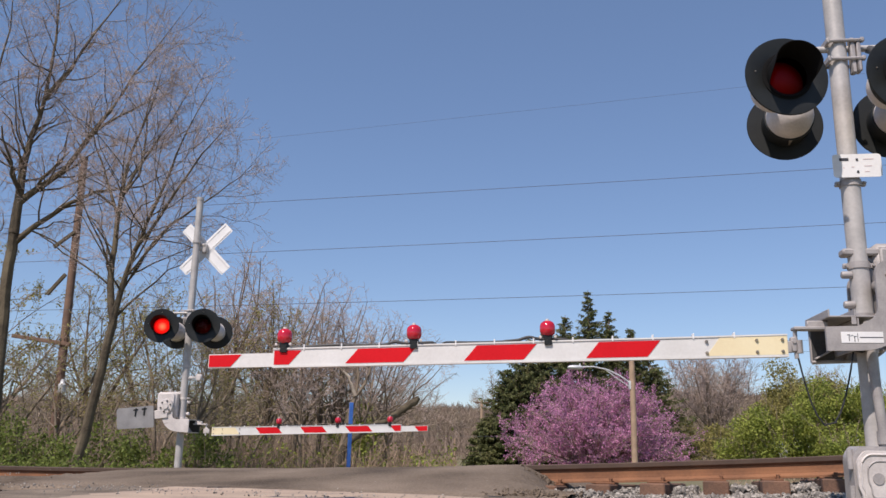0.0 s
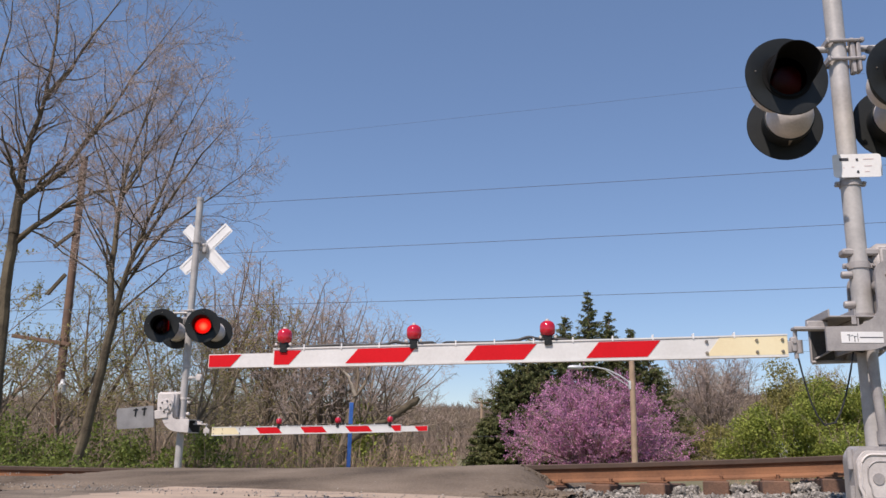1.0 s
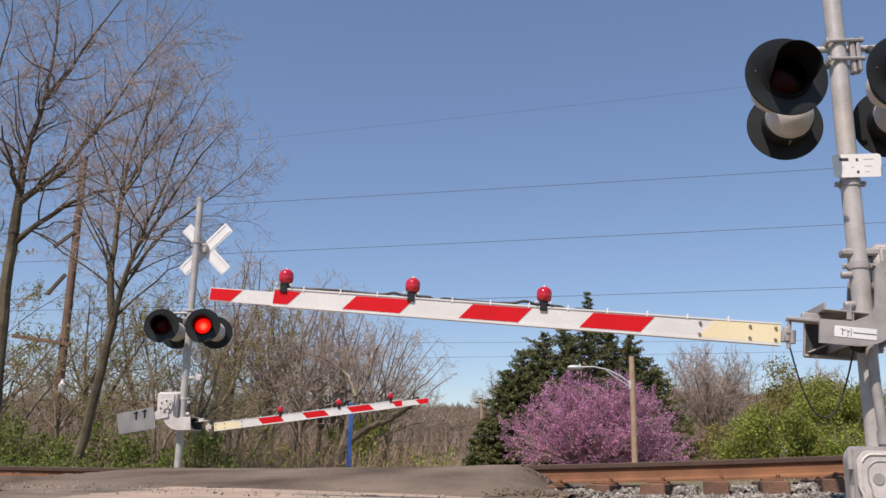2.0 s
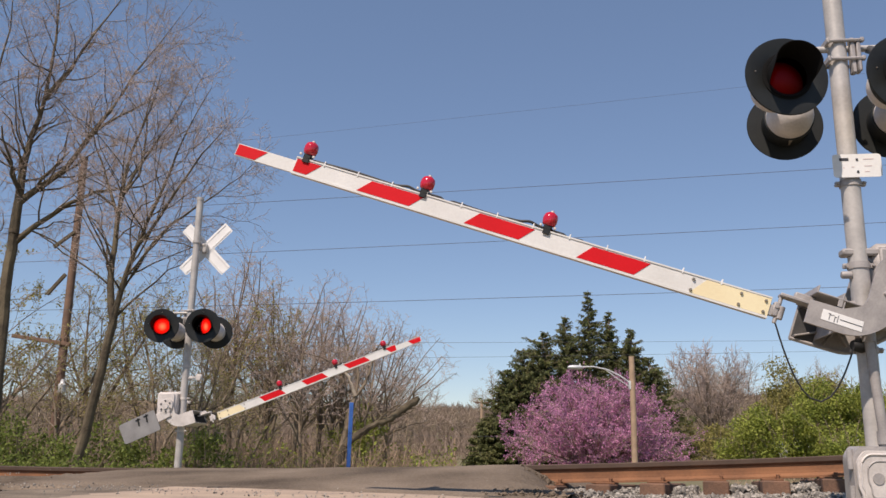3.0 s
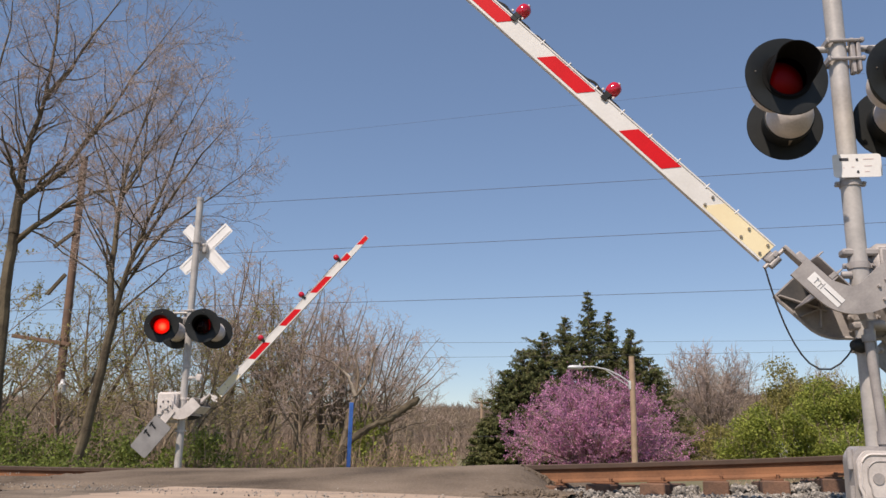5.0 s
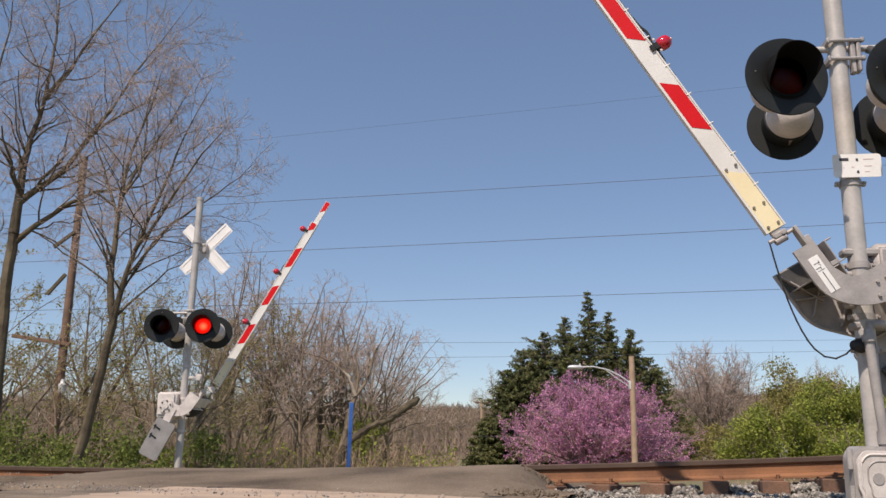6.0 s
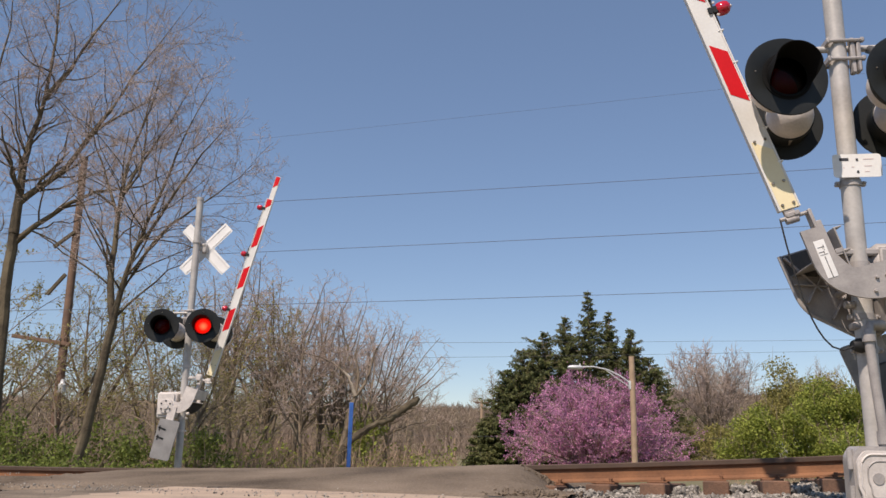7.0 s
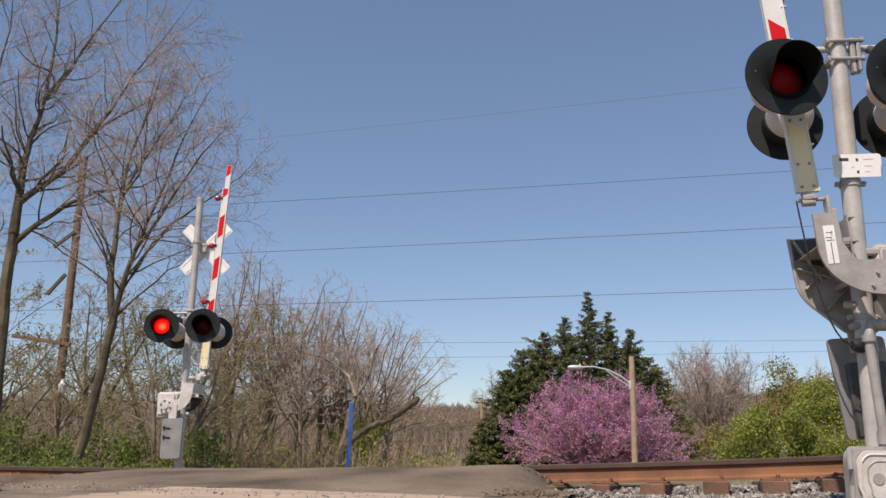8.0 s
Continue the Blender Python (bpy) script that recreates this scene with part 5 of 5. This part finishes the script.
def crown_tree(x, y, w, h, seed, lean=0.0, label="slender bare tree with a rounded crown of mauve twigs"):
    """A bare tree of the thicket: a clear stem, ascending limbs and a rounded crown of fine twigs."""
    rng = random.Random(seed)
    lines = []
    spec = dict(BARE, count=(8, 8, 7, 5), ref=(5.0, 2.4, 1.0, 0.6), angle=(30, 75), ratio=(0.26, 0.46), least=(0.5, 0.4, 0.3, 0.2), most=(1.5, 1.0, 0.55, 0.4), thin=0.0072, lift=0.01, bend=0.2)
    trunk = wander((0, 0, -0.3), (lean * 0.25 + rng.gauss(0, 0.05), 0, 1), h * 0.42, 6, rng, 0.07, 0.02)
    r = 0.011 * h
    lines.append((trunk, [lerp(r * 1.15, r * 0.8, i / 6) for i in range(7)], 0))
    for i in range(11):
        a = 2.4 * i + rng.uniform(-0.3, 0.3)
        q = math.sqrt((i + 0.5) / 11)
        end = Vector((math.cos(a) * q * w * 0.5 + lean * h * 0.22, math.sin(a) * q * w * 0.42, h * (0.93 - 0.36 * q * q)))
        p = trunk[-1 - (i % 4)]
        way = end - p
        sprout(lines, wander(p, (way.x * 1.25, way.y * 1.25, way.z), way.length * 1.06, 8, rng, 0.13, 0.03), r * 0.5, 0.010, 1, 3, rng, spec, 0.2)
    tree_from("tree", pose(x, y, ground_height(x, y)), lines, label, "tree", BARK, "bare trees", twig=TWIG, split=2)


def round_tree(x, y, w, h):
    """A bare tree with a dense rounded crown of fine upright twigs."""
    rng = random.Random(29)
    lines = []
    spec = dict(BARE, count=(8, 15, 11, 5), ref=(5.0, 3.0, 1.1, 0.8), angle=(24, 58), ratio=(0.20, 0.34), least=(0.6, 0.5, 0.3, 0.2), most=(1.3, 0.9, 0.6, 0.4), thin=0.0115, lift=0.02, bend=0.09)
    trunk = wander((0, 0, -0.3), (0.02, 0, 1), h * 0.3, 4, rng, 0.03, 0)
    lines.append((trunk, [0.15, 0.14, 0.13, 0.12, 0.11], 0))
    for i in range(34):
        a = 2.4 * i + rng.uniform(-0.2, 0.2)
        q = math.sqrt((i + 0.5) / 34)
        end = Vector((math.cos(a) * q * w * 0.5, math.sin(a) * q * w * 0.45, h * (0.90 - 0.38 * q ** 2.4)))
        p = trunk[-1 - (i % 3)]
        sprout(lines, wander(p, end - p + Vector((0, 0, 0.3)), (end - p).length * 0.92, 7, rng, 0.05, -0.01), 0.04, 0.008, 1, 3, rng, spec, 0.3)
    tree_from("tree", pose(x, y, ground_height(x, y)), lines, "bare tree with a rounded crown of fine pale twigs", "tree", BARK, "bare trees", split=2)


def build_plants():
    old_trees()
    woods()
    brush()
    evergreen(8.35, 48, 9.9, 5.2, 1, "tall dark green spruce with a ragged tip", 0.95)
    evergreen(9.7, 49, 8.9, 4.2, 2, "dark green spruce with a ragged tip", 0.85)
    evergreen(10.95, 49, 7.9, 4.6, 7, "dark green spruce crowded by its neighbours", 0.8)
    evergreen(12.2, 50, 6.4, 5.2, 3, "dark green spruce behind the blossom", 0.65)
    evergreen(7.1, 48.5, 8.5, 5.2, 8, "dark green spruce between its neighbours", 0.8)
    evergreen(5.7, 48, 7.5, 5.6, 6, "dark green spruce between its neighbours", 0.65)
    evergreen(4.6, 47, 6.4, 4.8, 4, "dark green spruce with drooping boughs", 0.6)
    evergreen(3.6, 46.5, 5.2, 3.8, 5, "small dark green spruce with drooping boughs", 0.6)
    evergreen(2.5, 46, 2.6, 2.6, 9, "low dark green spruce with drooping boughs", 0.7)
    redbud(7.1, 40, 9.9, 4.3)
    round_tree(17.5, 56, 7.6, 9.0)
    for x, y, w, h, seed, n in ((13.1, 33, 3.8, 3.9, 4, 9500), (15.2, 33.5, 3.8, 4.9, 5, 11500), (12.2, 34, 2.6, 2.7, 6, 4500), (17.2, 33, 4.0, 4.6, 7, 9500), (14.2, 30, 3.2, 2.2, 8, 4500)):
        bush(x, y, w, h, seed, n, "leafy bright green bush behind the track")
    for x, y, w, h, seed, n in ((15.8, 50, 4.6, 3.6, 9, 3800), (19.8, 50, 5.4, 6.9, 10, 11000), (23.5, 52, 6.0, 6.8, 11, 9000)):
        bush(x, y, w, h, seed, n, "olive shrub with half-opened leaves", LEAF_BUD, 0.10)
    for x, y, w, h, seed, n in ((-9.0, 23, 3.0, 1.5, 12, 2000), (-6.7, 24, 2.6, 1.4, 13, 1700), (-11.6, 24, 3.4, 1.7, 14, 2400), (-13.6, 25, 3.0, 1.5, 15, 1800), (-3.3, 33.5, 2.6, 3.2, 16, 2600)):
        bush(x, y, w, h, seed, n, "green bush in the undergrowth", LEAF_GRASS if seed != 16 else LEAF_SPRING, 0.065)


# ---- poles, posts and wires ----
def build_poles():
    t = thing("street_lamp", pose(8.03, 36, ground_height(8.03, 36)), "wooden pole with a curved arm and a grey street lamp", "street lamp")
    g = -ground_height(8.03, 36)
    part("pole", Build().tube([(0, 0, -0.3), (0.02, 0, 2.5), (0.02, 0, g + 4.40)], [0.135, 0.125, 0.12], 12), POLE_WOOD, t, "weathered wooden pole")
    arm = Build().tube([(-0.08, -0.05, g + 3.28), (-0.5, -0.05, g + 3.58), (-1.0, -0.05, g + 3.82), (-1.6, -0.05, g + 3.94), (-2.05, -0.05, g + 3.93)], 0.032, 8)
    arm.tube([(-0.08, -0.05, g + 3.10), (-0.6, -0.05, g + 3.45), (-1.15, -0.05, g + 3.85)], 0.022, 6).box((-0.1, 0, g + 3.2), (0.08, 0.2, 0.35), bevel=0.01)
    part("curved_arm", arm, LAMP_GREY, t, "grey metal arm")
    head = Build().turn([(0.0, 0.42), (0.07, 0.38), (0.13, 0.22), (0.13, 0.0), (0.10, -0.18), (0.05, -0.26), (0, -0.27)], pose(-2.30, -0.05, g + 3.90, 0, -90) @ Matrix.Diagonal((0.75, 1.2, 1, 1)), 18)
    part("lamp_head", head, LAMP_GREY, t, "grey cobra-head lamp")
    part("photocell", Build().tube([(-2.18, -0.05, g + 3.98), (-2.18, -0.05, g + 4.06)], 0.035, 8), LAMP_GREY, t)

    # leaning pole line beside the track
    z0 = ground_height(-13.3, 30)
    t = thing("utility_pole", pose(-13.3, 30, z0, 0, -0.4, 0), "old brown utility pole with hanging broken crossarms", "utility pole")
    part("pole", Build().tube([(0, 0, -0.3), (0, 0, 5), (0, 0, 11.2)], [0.16, 0.145, 0.12], 12), POLE_DARK, t)
    for z, x, tilt, ln in ((8.0, -0.35, 40, 0.9), (6.35, -0.45, 52, 0.95)):
        part("broken_arm", Build().box((0, 0, 0), (ln, 0.10, 0.12), bevel=0.012), BARK_OLIVE, t, "broken hanging crossarm", pose(x, -0.14, z, 0, -tilt, 0))
    part("crossarm", Build().box((-0.75, -0.15, 4.35), (2.1, 0.11, 0.13), pose(0, 0, 0, 0, 8), 0.012), POLE_DARK, t)
    pegs = Build()
    for i in range(5):
        pegs.tube([(-1.6 + 0.38 * i, -0.15, 4.30 - 0.05 * i + 0.18), (-1.6 + 0.38 * i, -0.15, 4.42 - 0.05 * i + 0.2)], 0.035, 6)
    part("insulators", pegs, DARK_STEEL_AND_SHADE, t)
    part("meter_box", Build().turn([(0, 0.5), (0.06, 0.48), (0.08, 0.35), (0.13, 0.3), (0.13, 0.02), (0.0, 0)], pose(0.18, -0.18, 2.5), 12), LAMP_GREY, t, "small grey fixture")

    solid("marker_post", Build().box((0, 0, 0.9), (0.11, 0.07, 2.6), bevel=0.012), BLUE, pose(-2.50, 24, -0.55, 0, 0.6, 8), "tall blue painted marker post", "post")
    for x, y, h, r in ((-0.66, 40, 1.25, 0.055), (0.75, 44, 1.5, 0.05)):
        z = ground_height(x, y)
        solid("fence_post", Build().tube([(0, 0, -0.1), (0, 0, h)], [r, r * 0.95], 8), POLE_WOOD, pose(x, y, z), "short pale wooden post in the brush", "post", "short posts")
    z = ground_height(2.64, 55)
    t = thing("utility_pole", pose(2.64, 55, z), "distant weathered utility pole with a short crossarm", "utility pole")
    part("pole", Build().tube([(0, 0, -0.1), (0, 0, 3.6 - z)], [0.12, 0.09], 8), POLE_WOOD, t)
    part("crossarm", Build().box((0, 0, 3.45 - z), (0.9, 0.1, 0.1), bevel=0.01), POLE_DARK, t)

    def wire(a, b, sag, r, label):
        a, b = Vector(a), Vector(b)
        pts = [a.lerp(b, i / 24) - Vector((0, 0, sag * 4 * (i / 24) * (1 - i / 24))) for i in range(25)]
        o = solid("overhead_wire", Build().tube(pts, r, 5, False), WIRE, Matrix(), label, "wire", "overhead wires")
        return o

    for (x0, z0), (x1, z1) in (((-7.12, 8.0), (12.47, 9.54)), ((-5.05, 6.51), (14.07, 7.77)), ((-3.2, 4.9), (13.86, 5.72)), ((-6.73, 10.15), (9.93, 12.35))):
        k = (z1 - z0) / (x1 - x0)
        thin = 0.008 if z0 < 10 else 0.0035
        wire((x0 - 14, 26, z0 - 14 * k), (x1 + 16, 26, z1 + 16 * k), 0.12, thin, "dark overhead wire strung past the crossing")
    for z0, z1 in ((5.05, 5.54), (4.2, 5.15), (1.35, 1.2)):
        wire((-20, 37, z0 - 0.3), (26, 37, z1 + 0.1), 0.15, 0.006, "thin pale overhead wire before the trees")

    # a scrap of a pale house wall between the bushes
    zz = ground_height(16.6, 38)
    t = thing("house", pose(17.2, 40, zz), "pale sided house mostly hidden by bushes", "house")
    part("wall", Build().box((0, 0, 0.9), (3.0, 2.4, 1.8), bevel=0.01), WALL_PAINT, t)
    part("roof", Build().plate([(-1.7, 1.8), (1.7, 1.8), (0, 2.25)], -1.35, 1.35), POLE_DARK, t, smooth=False)


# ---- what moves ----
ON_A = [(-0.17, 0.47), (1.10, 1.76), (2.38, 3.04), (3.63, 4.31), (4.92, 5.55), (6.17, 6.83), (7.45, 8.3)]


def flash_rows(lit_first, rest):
    """An added glow disc turns half round about its upright axis whenever its lamp goes on or off."""
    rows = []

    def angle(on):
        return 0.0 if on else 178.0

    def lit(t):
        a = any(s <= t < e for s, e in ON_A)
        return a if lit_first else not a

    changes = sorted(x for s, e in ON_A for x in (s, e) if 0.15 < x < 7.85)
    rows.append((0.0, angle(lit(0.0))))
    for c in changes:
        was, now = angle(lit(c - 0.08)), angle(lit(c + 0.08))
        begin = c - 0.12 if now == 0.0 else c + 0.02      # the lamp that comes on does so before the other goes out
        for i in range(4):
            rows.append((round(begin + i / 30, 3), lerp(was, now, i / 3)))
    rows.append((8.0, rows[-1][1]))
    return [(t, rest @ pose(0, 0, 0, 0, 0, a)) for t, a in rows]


def gate_angle(t):
    keys = gate_keys("near")
    for (t0, a0), (t1, a1) in zip(keys, keys[1:]):
        if t <= t1:
            return lerp(a0, a1, (t - t0) / (t1 - t0))
    return keys[-1][1]


LINK = 0.0745


def hang(a, b, n):
    """Joints of a hanging cable of n links between a and b, both (x, z)."""
    a, b = Vector(a), Vector(b)
    total = n * LINK

    def shape(sag):
        """A slack curve that leaves the arm downwards and swings up to the mast."""
        c = Vector((lerp(a.x, b.x, 0.4), min(a.y, b.y) - sag))
        return [a * (1 - i / 40) ** 2 + c * (2 * i / 40 * (1 - i / 40)) + b * (i / 40) ** 2 for i in range(41)]

    lo, hi = 0.0, 2.0
    for _ in range(40):
        mid = (lo + hi) / 2
        p = shape(mid)
        if sum((p[i + 1] - p[i]).length for i in range(40)) < total:
            lo = mid
        else:
            hi = mid
    p = shape(lo)
    joints, run, i = [p[0]], 0.0, 0
    want = LINK
    for i in range(40):
        seg = (p[i + 1] - p[i]).length
        while run + seg >= want - 1e-9 and len(joints) <= n:
            joints.append(p[i].lerp(p[i + 1], (want - run) / seg))
            want += LINK
        run += seg
    while len(joints) <= n:
        joints.append(p[-1])
    return joints


def motions():
    for (root, piv, flash_discs), kind in ((NEAR, "near"), (FAR, "far")):
        rest = piv.matrix_basis.copy()
        walk(piv, [(t, rest @ pose(0, 0, 0, 0, -a, 0)) for t, a in gate_keys(kind)])
        for x_side, ob in flash_discs:
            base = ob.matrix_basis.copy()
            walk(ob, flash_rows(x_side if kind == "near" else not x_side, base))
    # the drop cable swings from the arm clamp to the gland on the mast
    times = [0, 1.4, 1.7, 2.2, 2.8, 3.5, 4.0, 4.5, 5.15, 5.8, 6.5, 7.0, 7.5, 8.0]
    rows = {i: [] for i in range(CABLE_LINKS)}
    for t in times:
        a = radians(gate_angle(t))
        u, v = 0.60, -0.49
        p = (-0.121 + u * math.cos(a) - v * math.sin(a), 1.4645 + u * math.sin(a) + v * math.cos(a))
        j = hang(p, (0.115, 1.06), CABLE_LINKS)
        for i in range(CABLE_LINKS):
            d = j[i + 1] - j[i]
            tilt = math.degrees(math.atan2(d.y, d.x))
            y = lerp(0.133, 0.10, i / CABLE_LINKS)
            rows[i].append((t, pose(j[i].x, y, j[i].y, 0, -tilt, 0)))
    for i, ob in enumerate(CABLE):
        walk(ob, rows[i])


build_ground()
build_road()
build_ballast()
build_track()
NEAR, FAR = build_signals()
CABLE_LINKS = 14
CABLE = [part("cable_link", Build().tube([(-0.005, 0, 0), (LINK + 0.005, 0, 0)], 0.0058, 7), RUBBER, NEAR[0], "black drop cable link") for _ in range(CABLE_LINKS)]
build_plants()
build_poles()
motions()
